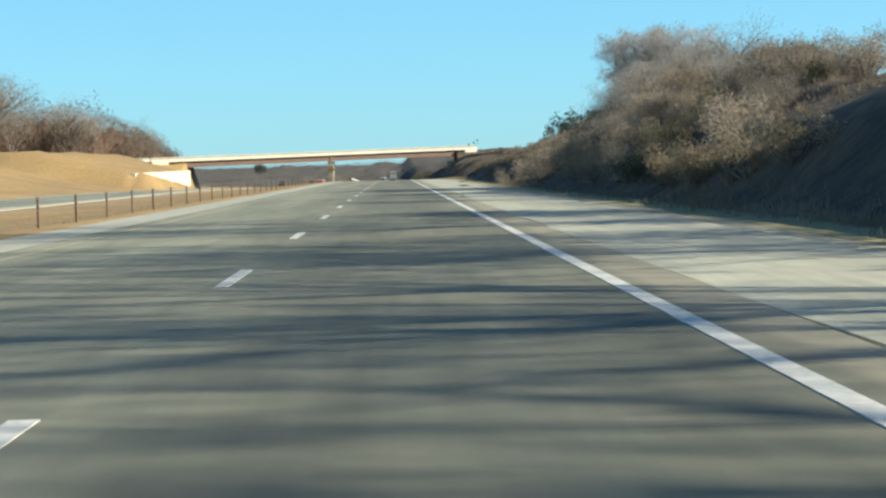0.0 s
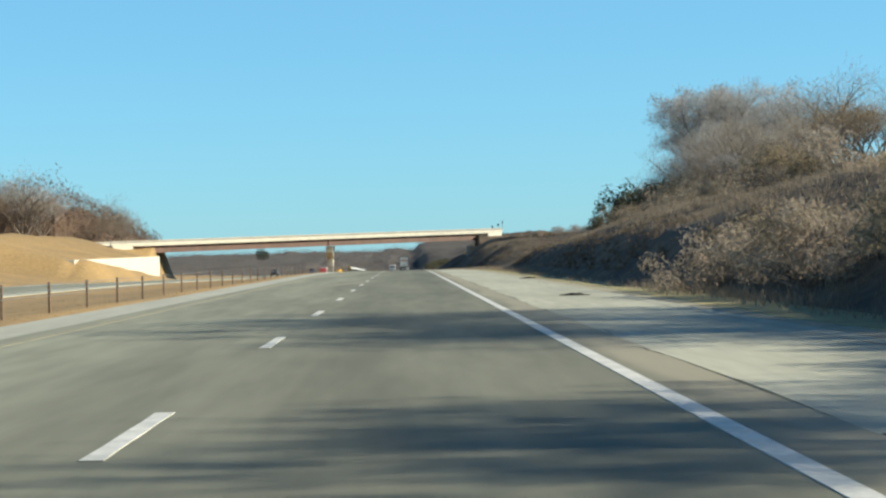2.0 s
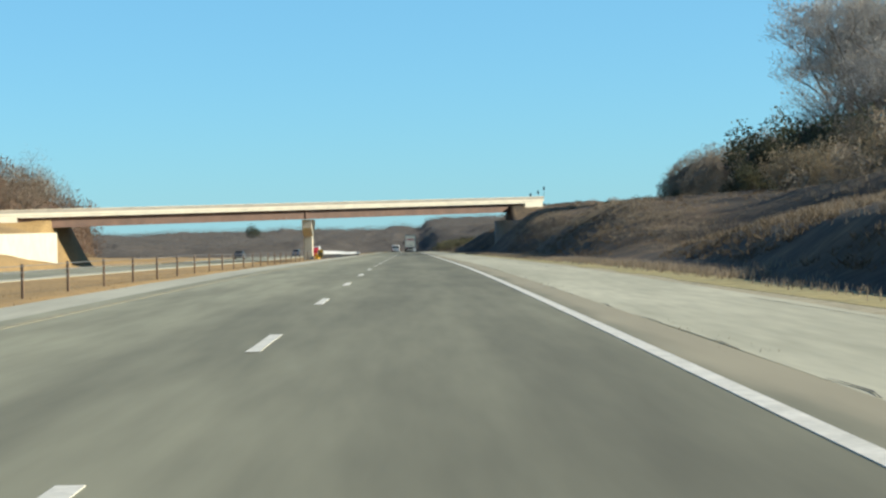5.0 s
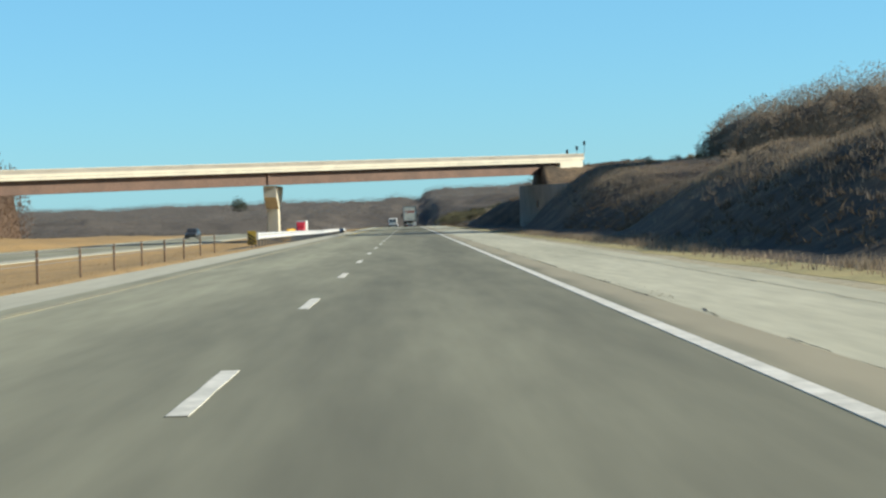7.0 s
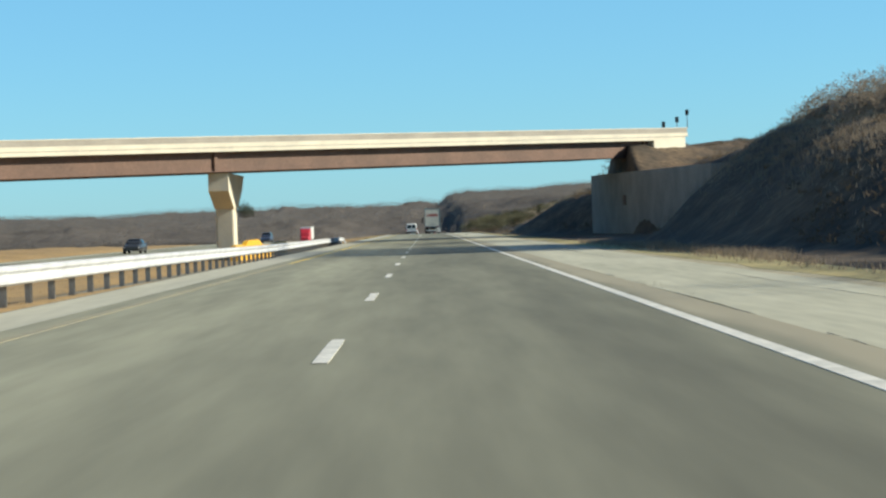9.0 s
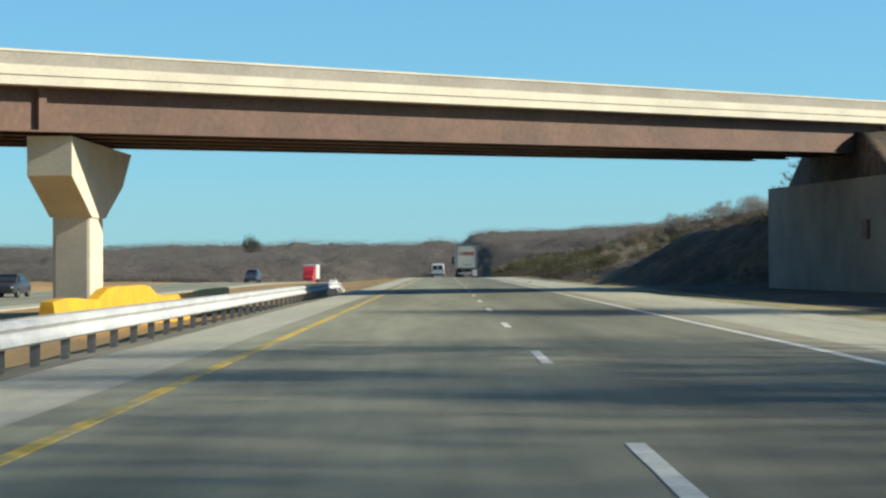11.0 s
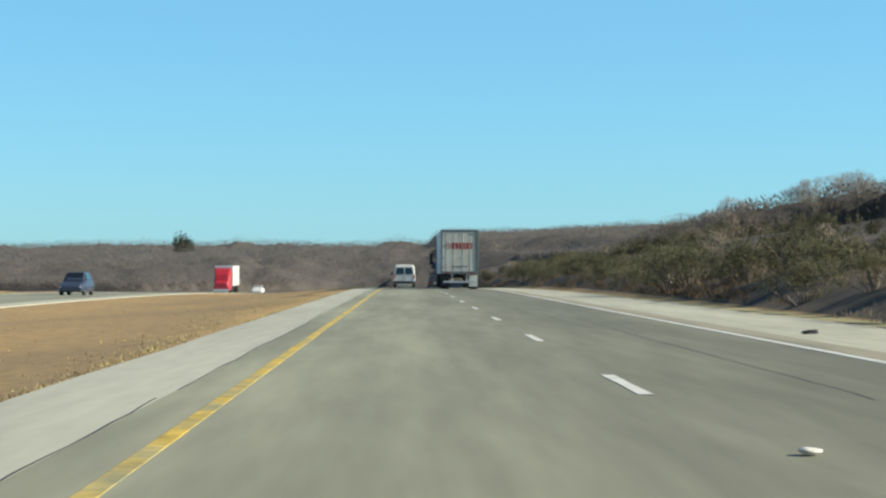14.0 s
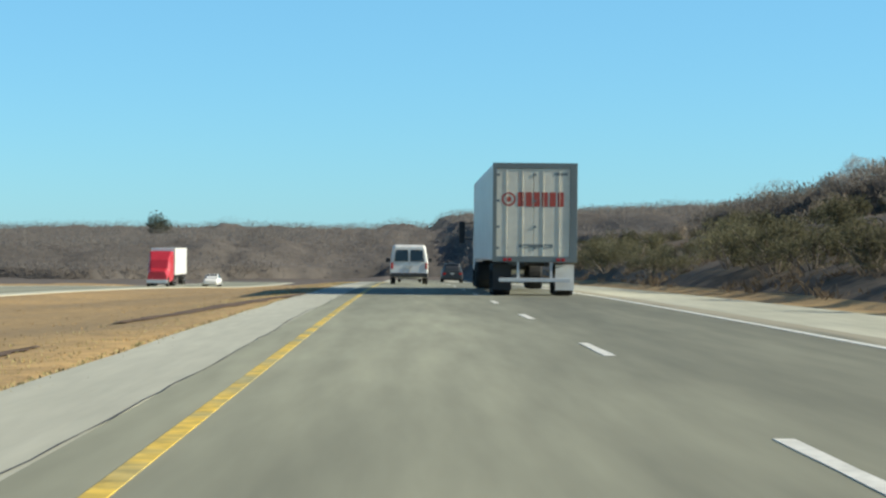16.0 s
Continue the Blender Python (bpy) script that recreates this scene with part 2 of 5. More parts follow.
def prism(outline, ahead, thick):
    """A solid from a closed outline of 3D points, pushed along ahead by thick."""
    bm = bmesh.new()
    shift = Vector(ahead).normalized() * thick
    a = [bm.verts.new(p) for p in outline]
    b = [bm.verts.new(Vector(p) + shift) for p in outline]
    bm.faces.new(a)
    bm.faces.new(b[::-1])
    k = len(a)
    for i in range(k):
        bm.faces.new((a[i], b[i], b[(i + 1) % k], a[(i + 1) % k]))
    bmesh.ops.recalc_face_normals(bm, faces=bm.faces)
    return bm


def cylinder(bm, p, q, r0, r1=None, sides=12):
    p, q = Vector(p), Vector(q)
    r1 = r0 if r1 is None else r1
    way = (q - p)
    turn = way.to_track_quat("Z", "Y").to_matrix()
    rings = []
    for c, r in ((p, r0), (q, r1)):
        rings.append([bm.verts.new(c + turn @ Vector((cos(2 * pi * i / sides) * r, sin(2 * pi * i / sides) * r, 0))) for i in range(sides)])
    for i in range(sides):
        j = (i + 1) % sides
        bm.faces.new((rings[0][i], rings[0][j], rings[1][j], rings[1][i]))
    bm.faces.new(rings[0][::-1])
    bm.faces.new(rings[1])


def thing(name, label, category, group="", kind="", at=None):
    ob = new(name)
    if at is not None:
        ob.matrix_basis = at
    return tagged(ob, label, category, group, kind)


# ---------------------------------------------------------------- the lie of the land
def step(a, b, v):
    t = min(max((v - a) / (b - a), 0.0), 1.0)
    return t * t * (3 - 2 * t)


def table(y, rows):
    return float(np.interp(y, [r[0] for r in rows], [r[1] for r in rows]))


BRIDGE_SLOPE, BRIDGE_Y = 0.908, 418.8   # the near face runs along y = BRIDGE_Y + BRIDGE_SLOPE * x
AXIS = Vector((1, BRIDGE_SLOPE, 0)).normalized()
ACROSS = Vector((-AXIS.y, AXIS.x, 0))    # from the near face to the far one
DECK_WIDE = 8.3


def deck_z(x):
    """Height of the girders' underside."""
    return 3.98 + 0.027 * x


BANK = [(-200, 5), (60, 4.4), (120, 4.2), (190, 4.0), (260, 4.0), (330, 4.3), (375, 5.6), (395, 6.2), (450, 6.2), (475, 3.2), (500, 2.2), (525, 1.8), (600, 2.2), (760, 4.0), (900, 6.0)]
TOE = [(-200, 9.8), (190, 9.8), (238, 12.4), (254, 10.2), (285, 9.8), (322, 12.6), (342, 10.6), (366, 10.2), (398, 16.8), (447, 16.8), (470, 9.0), (560, 8.0), (900, 8.0)]
SPUR = [(-200, 1.0), (76, 1.0), (84, 0.7), (98, 0.7), (107, 1.0), (150, 1.0), (190, 0.85), (215, 0.62), (242, 0.30), (256, 0.75), (275, 0.95), (296, 0.95), (324, 0.66), (344, 0.95), (360, 1.0)]   # height of the bank's front tier
FACE = [(0, 0.0), (0.5, 0.05), (1.0, 0.16), (2.3, 0.43), (2.9, 0.50), (5.0, 0.68), (7.2, 0.86), (8.4, 0.86), (11, 0.83), (17, 1.0)]   # a steep foot, a gentler brow and a terrace
BACK = [(-200, 0.08), (260, 0.08), (320, 0.03), (440, 0.0), (490, 0.03), (560, 0.10), (620, 0.16), (700, 0.12), (800, 0.08)]
LEFT = [(-200, 5.5), (330, 5.0), (380, 4.5), (430, 3.6), (470, 1.2), (520, 0.0), (900, 0.0)]


LOWER = [(-200, 0.50), (330, 0.62), (400, 0.70), (470, 0.58), (620, 0.50)]   # how far the oncoming lanes lie below


def ground_z(x, y):
    z = zr(y)
    if x > 0:
        s = x - table(y, TOE)
        sheer = step(225, 275, y) * (1 - step(470, 500, y))      # how much of the bank is one steep face
        wide = 5.5 + 2.0 * sheer
        if s > 0:
            b = table(y, BANK)
            f = 0.62 + 0.30 * sheer
            spur = table(y, SPUR)
            single = b * (f * spur * step(-1.5, wide, s) * step(-1, 2.5, s) + (1 - f) * step(2, 17, s))
            tiered = b * (table(s, FACE) * spur + (1 - spur) * step(6, 17, s))
            early = 1 - step(240, 275, y)
            z += tiered * early + single * (1 - early)
            z += table(y, BACK) * min(max(s - 9, 0), 60)
        bumps = step(0, 5, s)
    else:
        d = -x - 5.4
        start = 33 + 4.5 * step(295, 335, y) * (1 - step(420, 450, y))
        z -= 0.32 * step(0, 5, d) * (1 - step(9, 14.5, d)) + (0.12 + table(y, LOWER)) * step(3, 14.6, d)
        z -= 0.5 * step(29, 32, d) * (1 - step(start - 1, start + 4, d))
        z += table(y, LEFT) * step(start, start + 34, d)
        if 280 < y < 400 and d > 31:      # earth banked up before the left abutment wall, and its backfill
            ends = step(284, 298, y) * (1 - step(379, 386, y))
            z += max(1.7 - 0.043 * max(y - 297, 0) - z, 0) * step(32.0, 36.8, d) * ends
            if d > 38:
                z += max(min(1.55 + 0.008 * (y - 296) + 0.24 * (d - 38.5), 6.0) - z, 0) * ends
        z -= 0.36 * step(-0.2, 0.9, d) * (1 - step(5, 8, d)) * step(315, 365, y) * (1 - step(466, 500, y))
        bumps = 0.25 * step(0, 3, d) * (1 - step(12.5, 14.5, d)) + step(31, 44, d)
    # approach banks of the overpass
    off = (Vector((x, y - BRIDGE_Y, 0)) - AXIS * (Vector((x, y - BRIDGE_Y, 0)).dot(AXIS))).dot(ACROSS) - DECK_WIDE / 2
    if x > 16.8 or x < -43.6:
        top = deck_z(min(max(x, -90), 60)) + 1.15
        z = max(z, top - max(abs(off) - DECK_WIDE / 2, 0) * 0.5) if top - max(abs(off) - 5.5, 0) * 0.5 > z else z
    if bumps > 0:
        z += bumps * (0.5 * noise.noise((x * 0.08, y * 0.08, 1.0)) + 0.22 * noise.noise((x * 0.3, y * 0.3, 4.0)))
    if y > 800:
        z += step(800, 1500, y) * (9 + 5 * noise.noise((x * 0.004, y * 0.004, 7.0)))
    return z


def spaced(rows):
    out = []
    for a, b, s in rows:
        out += list(np.arange(a, b, s))
    return out


xs = spaced([(-4000, -400, 300), (-400, -110, 29), (-110, -46, 3.2), (-46, -34, 0.75), (-34, -20, 1.4), (-20, -5.4, 0.9)]) + [-5.4, 4.2, 7.6] + spaced([(8.4, 24, 0.7), (24, 60, 1.8), (60, 120, 6), (120, 420, 30), (420, 4100, 320)])
ys = spaced([(-300, -30, 15), (-30, 700, 2.0), (700, 1000, 12), (1000, 1600, 30), (1600, 4900, 300)])
verts = [(x, y, ground_z(x, y) - (0.06 if -5.5 < x < 7.7 else 0.11 if 7.7 <= x < 9.5 else 0.0)) for y in ys for x in xs]
faces, slots = [], []
nx = len(xs)
for j in range(len(ys) - 1):
    for i in range(nx - 1):
        faces.append((j * nx + i, j * nx + i + 1, (j + 1) * nx + i + 1, (j + 1) * nx + i))
        slots.append(2 if ys[j] > 780 else 1 if xs[i] > 9 else 0)
ground = mesh_object("ground", verts, faces, [GRASS, SCRUB, LITTER])
ground.data.polygons.foreach_set("material_index", slots)
for p in ground.data.polygons:
    p.use_smooth = True
tagged(ground, "dormant orange-brown grass verges and scrubby earth banks", "ground", kind="structure")

ROAD_YS = spaced([(-60, 780, 4.0), (780, 1600, 40)])


def ribbon(name, x0, x1, lift, mat, ys=None, parent=None, wobble=0.0, sink=0.0):
    """A strip of paving that follows the road, with a real edge; sink lowers its outer edges' skirt."""
    ys = ys or ROAD_YS
    vs, fs = [], []
    for y in ys:
        a = x0 + (noise.noise((y * 0.35, x0, 0)) * wobble if wobble else 0)
        b = x1 + (noise.noise((y * 0.35, x1, 3)) * wobble if wobble else 0)
        z = zr(y) + lift
        vs += [(a, y, z - 0.12 - sink), (a, y, z), (b, y, z), (b, y, z - 0.12 - sink)]
    for k in range(len(ys) - 1):
        for c in range(3):
            fs.append((4 * k + c, 4 * k + c + 1, 4 * k + c + 5, 4 * k + c + 4))
    ob = mesh_object(name, vs, fs, mat, parent)
    return ob


road = tagged(ribbon("road", -4.15, 4.4, 0.0, ASPHALT), "worn grey asphalt motorway carriageway with two lanes", "road", kind="structure")
shoulder_right = tagged(ribbon("shoulder_right", 4.42, 7.3, -0.006, ASPHALT_OLD, wobble=0.09), "pale worn asphalt hard shoulder with rumble grooves", "shoulder", kind="structure")
shoulder_left = tagged(ribbon("shoulder_left", -5.4, -4.15, -0.006, CONCRETE_SHOULDER, wobble=0.06), "pale concrete inner shoulder beside the yellow line", "shoulder", kind="structure")
verge_right = tagged(ribbon("verge_right", 7.2, 8.25, -0.05, GRAVEL, wobble=0.3), "sandy gravel edge beside the hard shoulder", "verge", kind="structure")
tagged(ribbon("verge_grass_strip", 8.05, 10.0, -0.044, VERGE_GRASS, wobble=0.5), "yellowed dry grass verge between shoulder and bank", "verge", kind="structure")


def opposite(name, x0, x1, mat, lift, label):
    vs, fs = [], []
    for y in ROAD_YS:
        z = zr(y) - 0.12 - table(y, LOWER) + lift
        vs += [(x0, y, z - 0.1), (x0, y, z), (x1, y, z), (x1, y, z - 0.1)]
    for k in range(len(ROAD_YS) - 1):
        for c in range(3):
            fs.append((4 * k + c, 4 * k + c + 1, 4 * k + c + 5, 4 * k + c + 4))
    return tagged(mesh_object(name, vs, fs, mat), label, "road", kind="structure")


opposite("opposite_road", -33.5, -22.0, ASPHALT, 0.06, "grey asphalt carriageway for oncoming traffic")
opposite("opposite_shoulder", -22.0, -20.6, CONCRETE_SHOULDER, 0.05, "pale concrete shoulder of the oncoming carriageway")

# painted lines
LINE_YS = spaced([(-60, 760, 4.0)])
tagged(ribbon("edge_line_right", 3.58, 3.74, 0.006, LINE_WHITE, LINE_YS), "solid white painted edge line on asphalt", "road marking", kind="structure")
tagged(ribbon("edge_line_left_worn", -3.74, -3.58, 0.006, LINE_FADED, spaced([(-60, 345, 4.0)])), "faded, nearly worn away yellow edge line", "road marking", kind="structure")
tagged(ribbon("edge_line_left", -3.68, -3.555, 0.006, LINE_YELLOW, spaced([(344, 760, 4.0)])), "solid yellow painted edge line on asphalt", "road marking", kind="structure")
opposite("far_edge_line", -32.4, -32.25, LINE_WHITE, 0.066, "white painted edge line of the oncoming carriageway")
DASH0 = -4.886
dashes = thing("lane_dashes", "broken white painted lane line on asphalt", "road marking", kind="structure")
for k in range(-4, 62):
    y0 = DASH0 + 12.19 * k
    vs, fs = [], []
    for j in range(5):
        y = y0 + 3.05 * j / 4
        w = 0.065 + random.uniform(-0.006, 0.006)
        vs += [(-w, y, zr(y) + 0.006), (w, y, zr(y) + 0.006), (-w, y, zr(y) - 0.01), (w, y, zr(y) - 0.01)]
    for j in range(4):
        fs += [(4 * j, 4 * j + 1, 4 * j + 5, 4 * j + 4), (4 * j + 2, 4 * j, 4 * j + 4, 4 * j + 6), (4 * j + 1, 4 * j + 3, 4 * j + 7, 4 * j + 5)]
    mesh_object("dash", vs, fs, LINE_WHITE, dashes)

# ---------------------------------------------------------------- the overpass
def on_face(x, off, z):
    """A point of the bridge: x along the near face, off metres behind it, z above the girders' underside."""
    p = Vector((x, BRIDGE_Y + BRIDGE_SLOPE * x, deck_z(x) + z * 0.955)) + ACROSS * off
    return p


def beam(name, x0, x1, o0, o1, z0, z1, mat, parent, label=""):
    vs = [on_face(x, o, z) for x in (x0, x1) for o, z in ((o0, z0), (o1, z0), (o1, z1), (o0, z1))]
    fs = [(0, 3, 2, 1), (4, 5, 6, 7), (0, 1, 5, 4), (1, 2, 6, 5), (2, 3, 7, 6), (3, 0, 4, 7)]
    return mesh_object(name, vs, fs, mat, parent, label)


BX0, BX1 = -47.5, 19.6
bridge = thing("overpass_bridge", "skewed highway overpass with brown steel girders and pale concrete parapets", "bridge")
beam("deck", BX0, BX1, -0.55, DECK_WIDE + 0.55, 1.45, 1.72, CONCRETE, bridge, "pale concrete deck slab")
for k in range(5):
    o = 0.12 + k * (DECK_WIDE - 0.30) / 4
    beam("girder_web", BX0, BX1, o, o + 0.06, 0.10, 1.40, STEEL_BROWN, bridge, "brown weathering steel girder")
    beam("girder_flange", BX0, BX1, o - 0.2, o + 0.26, 0.05, 0.10, STEEL_BROWN, bridge)
    beam("girder_flange", BX0, BX1, o - 0.2, o + 0.26, 1.40, 1.447, STEEL_BROWN, bridge)
for o0, o1 in ((-0.55, -0.3), (DECK_WIDE + 0.3, DECK_WIDE + 0.55)):
    beam("parapet", BX0 - 3.5, BX1 + 3.2, o0, o1, 1.755, 2.06, CONCRETE, bridge, "cream concrete parapet")
    beam("groove", BX0 - 3.5, BX1 + 3.2, o0 + 0.04, o1 - 0.02, 1.722, 1.753, CONCRETE_SHADED, bridge, "shadowed joint under the parapet")
    beam("parapet_upper", BX0 - 3.5, BX1 + 3.2, o0 + 0.05, o1, 2.064, 2.46, PARAPET_GREY, bridge, "grey upper parapet")
    beam("coping", BX0 - 3.5, BX1 + 3.2, o0 + 0.02, o1 + 0.02, 2.463, 2.53, CONCRETE, bridge, "pale coping")
for x in np.arange(BX0 + 5, BX1 - 3, 6.2):      # cross frames between the girders
    for k in range(4):
        o = 0.12 + k * (DECK_WIDE - 0.30) / 4
        beam("cross_frame", x, x + 0.08, o + 0.07, o + (DECK_WIDE - 0.30) / 4 - 0.01, 0.3, 1.2, STEEL_BROWN, bridge)
for k in range(4):      # near-black sheets added under the slab, their colour holds the shade there
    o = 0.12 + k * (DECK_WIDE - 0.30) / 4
    beam("deck_form", BX0, BX1, o + 0.27, o + (DECK_WIDE - 0.30) / 4 - 0.21, 1.39, 1.44, DECK_SHADE, bridge, "near-black sheet added for the shade under the deck")
for x in (BX0 + 0.4, -13.1, BX1 - 0.5):
    beam("stiffener", x - 0.10, x + 0.10, -0.06, 0.115, 0.10, 1.40, STEEL_BROWN, bridge)
beam("end_wall", BX1, BX1 + 3.0, -0.5, DECK_WIDE + 0.5, 0.35, 1.718, CONCRETE, bridge, "pale concrete end wall")
beam("end_wall", BX0 - 3.2, BX0, -0.5, DECK_WIDE + 0.5, 0.2, 1.718, CONCRETE, bridge, "pale concrete end wall")

# median pier: a hammerhead with its cap along the road
px, py = -13.1, 408.2 + 4.0
zb = ground_z(px, py) - 0.5
zt = deck_z(px) - 0.01
pier = thing("bridge_pier", "cream concrete hammerhead pier standing in the median", "pier")
bm = bmesh.new()
box(bm, px - 0.62, px + 0.62, py - 1.1, py + 1.1, zb, zt - 2.05, bevel=0.12)
part("column", bm, CONCRETE, pier)
hw = 0.68
outline = [(px - hw, py - 4.3, zt), (px - hw, py - 4.3, zt - 1.2), (px - hw, py - 1.15, zt - 2.4), (px - hw, py + 1.15, zt - 2.4), (px - hw, py + 4.5, zt - 1.2), (px - hw, py + 6.2, zt)]
part("cap", prism(outline, (1, 0, 0), 2 * hw), CONCRETE, pier)

# abutment walls
def wall_run(name, x_near, x_far, y0, y1, z_top0, z_top1, depth, inward, mat, label):
    n = 10
    vs, fs = [], []
    for i in range(n + 1):
        f = i / n
        x, y = x_near + (x_far - x_near) * f, y0 + (y1 - y0) * f
        zt_ = z_top0 + (z_top1 - z_top0) * f
        z0 = zr(y) - 2.8
        vs += [(x, y, z0), (x, y, zt_), (x + inward * depth, y, zt_), (x + inward * depth, y, z0)]
    for i in range(n):
        for c in range(4):
            fs.append((4 * i + c, 4 * i + (c + 1) % 4, 4 * i + 4 + (c + 1) % 4, 4 * i + 4 + c))
    fs += [(0, 3, 2, 1), (4 * n, 4 * n + 1, 4 * n + 2, 4 * n + 3)]
    return tagged(mesh_object(name, vs, fs, mat), label, "wall", kind="structure")


wall_run("abutment_wall_right", 18.6, 15.5, 398, 446, 3.0, 3.3, 3.5, 1, CONCRETE_SHADED, "grey concrete abutment retaining wall in shade")
wall_run("abutment_wall_left", -42.9, -42.9, 293, 378.5, 1.65, 2.2, 1.5, -1, CONCRETE, "cream concrete abutment wall beside the oncoming lanes")


plate = thing("drain_outlet", "dark square drain outlet set in the abutment wall", "drain", at=pose(16.52, 429.0, 0.95, 0, 0, 3.7))
part("cover", block(-0.06, 0.06, -0.45, 0.45, -0.35, 0.45, bevel=0.02), STEEL_BROWN, plate)

# ---------------------------------------------------------------- median guardrail and cable barrier
RAIL_X = [(302.6, -5.95), (330, -5.98), (368, -6.2), (414, -6.6), (446, -6.9), (459, -7.1)]
RAIL_DROP = [(302.6, 0.0), (330, 0.06), (368, 0.20), (414, 0.26), (446, 0.32), (459, 0.42)]      # how far its foot lies below the carriageway
RX = -5.95
rail = thing("guardrail", "long galvanised W-beam guardrail on steel posts in the median", "guardrail")


def w_profile(side):
    """Cross-section of the corrugated beam, as (x, z) from its middle, on one side of the posts."""
    return [(side * dx, dz) for dx, dz in ((0.03, -0.16), (0.085, -0.125), (0.085, -0.075), (0.025, -0.02), (0.025, 0.02), (0.085, 0.075), (0.085, 0.125), (0.03, 0.16))]


def rail_path(f, off):
    """Height and place of the beam's middle along its length."""
    y = 302.6 + f * 155.8
    drop = 0.42 * step(450.5, 458, y)
    return Vector((table(y, RAIL_X) + off, y, zr(y) - table(y, RAIL_DROP) + 0.52 - drop))


for side in (1, -1):
    prof = w_profile(side)
    vs, fs = [], []
    count = 153
    for i in range(count + 1):
        c = rail_path(i / count, side * 0.12)
        for dx, dz in prof:
            vs.append((c.x + dx, c.y, c.z + dz))
        for dx, dz in prof:
            vs.append((c.x + dx - side * 0.012, c.y, c.z + dz))
    k = len(prof)
    for i in range(count):
        for j in range(k - 1):
            a = i * 2 * k + j
            fs.append((a, a + 1, a + 2 * k + 1, a + 2 * k))
            fs.append((a + k, a + 2 * k + k, a + 3 * k + 1, a + k + 1))
        for j in (0, k - 1):
            a = i * 2 * k + j
            fs.append((a, a + 2 * k, a + 3 * k, a + k))
    mesh_object("beam", vs, fs, ZINC, rail, "corrugated galvanised steel beam")
bm = bmesh.new()
box(bm, -0.05, 0.05, -0.075, -0.066, -0.9, 0.66)
box(bm, -0.05, 0.05, 0.066, 0.075, -0.9, 0.66)
box(bm, -0.006, 0.006, -0.066, 0.066, -0.9, 0.66)
first_post = part("post", bm, POST_STEEL, rail, "dull steel post")
first_post.matrix_basis = pose(RX, 303.2, zr(303.2))
bm = bmesh.new()
box(bm, -0.13, 0.13, -0.06, 0.06, 0.38, 0.63, bevel=0.015)
first_spacer = part("spacer", bm, POST_STEEL, rail)
first_spacer.matrix_basis = pose(RX, 303.2, zr(303.2) + 0.003)
y = 305.1
while y < 450:
    again(first_post, table(y, RAIL_X), y, zr(y) - table(y, RAIL_DROP))
    again(first_spacer, table(y, RAIL_X), y, zr(y) - table(y, RAIL_DROP) + 0.003)
    y += 1.905
for side in (-1, 1):
    bm = bmesh.new()
    cylinder(bm, (RX + side * 0.2 - 0.06, 302.6, zr(302.6) + 0.36), (RX + side * 0.2 - 0.06, 302.6, zr(302.6) + 0.70), 0.09, sides=10)
    part("end_terminal", bm, ZINC, rail, "rounded pale steel end section")

marker = thing("striped_marker", "yellow and black striped hazard panel at the guardrail's end", "sign")
MARK_YELLOW = material("marker_yellow", (0.62, 0.40, 0.05), (0.5, 0.33, 0.06), 3, 0.6)
MARK_BLACK = material("marker_black", (0.02, 0.02, 0.02), None, 3, 0.6)
mx, my, mz = RX - 0.05, 301.6, zr(301.6)
part("panel", block(mx - 0.2, mx + 0.2, my, my + 0.03, mz + 0.12, mz + 0.78, bevel=0.008), MARK_YELLOW, marker)
for k in range(4):
    z0 = mz + 0.14 + 0.155 * k
    lo, hi = z0, z0 + 0.085
    pts = [(mx - 0.185, my - 0.003, min(hi + 0.0, mz + 0.76)), (mx - 0.185, my - 0.003, lo), (mx + 0.185, my - 0.003, max(lo - 0.24, mz + 0.13)), (mx + 0.185, my - 0.003, max(hi - 0.24, mz + 0.14))]
    part("stripe", prism(pts, (0, -1, 0), 0.002), MARK_BLACK, marker, "black diagonal stripe")
part("leg", block(mx - 0.03, mx + 0.03, my + 0.03, my + 0.07, mz - 0.4, mz + 0.7), POST_STEEL, marker)

cable_fence = thing("cable_barrier", "median cable barrier with rusty brown posts", "barrier")
bm = bmesh.new()
box(bm, -0.03, 0.03, -0.025, 0.025, -0.6, 0.70, bevel=0.008)
one = part("post", bm, WEATHERED_WOOD, cable_fence, "rusty brown post")
CX = -6.35
one.matrix_basis = pose(CX, -30, ground_z(CX, -30))
y = -25.1
while y < 292:
    again(one, CX, y, ground_z(CX, y), random.uniform(-6, 6))
    y += 4.9
for h in (0.40, 0.53, 0.66):
    bm = bmesh.new()
    pts = [(CX + 0.05, yy, ground_z(CX, yy) + h) for yy in spaced([(-30, 296, 4.9)])]
    for p, q in zip(pts, pts[1:]):
        cylinder(bm, p, q, 0.007, sides=5)
    part("cable", bm, POST_STEEL, cable_fence, "thin galvanised steel cable")

# yellow barrier round the pier's foot
YELLOW = material("bright_yellow_paint", (0.80, 0.45, 0.02), (0.66, 0.36, 0.03), 1.3, 0.55, fine=6, mix=0.3)
crash = thing("pier_barrier", "bright yellow low crash barrier round the pier's foot", "barrier")
vs, fs = [], []
n = 24
for i in range(n + 1):
    f = i / n
    y = 399.5 + 33.0 * f
    h = 0.95 + 0.30 * step(0.16, 0.22, f) * (1 - step(0.40, 0.47, f)) + 0.1 * noise.noise((f * 9, 0, 0))
    x = -11.35 + 0.6 * f
    g = ground_z(x, y) - 0.3
    vs += [(x - 0.35, y, g), (x - 0.16, y, g + 0.3 + h), (x + 0.16, y, g + 0.3 + h), (x + 0.35, y, g)]
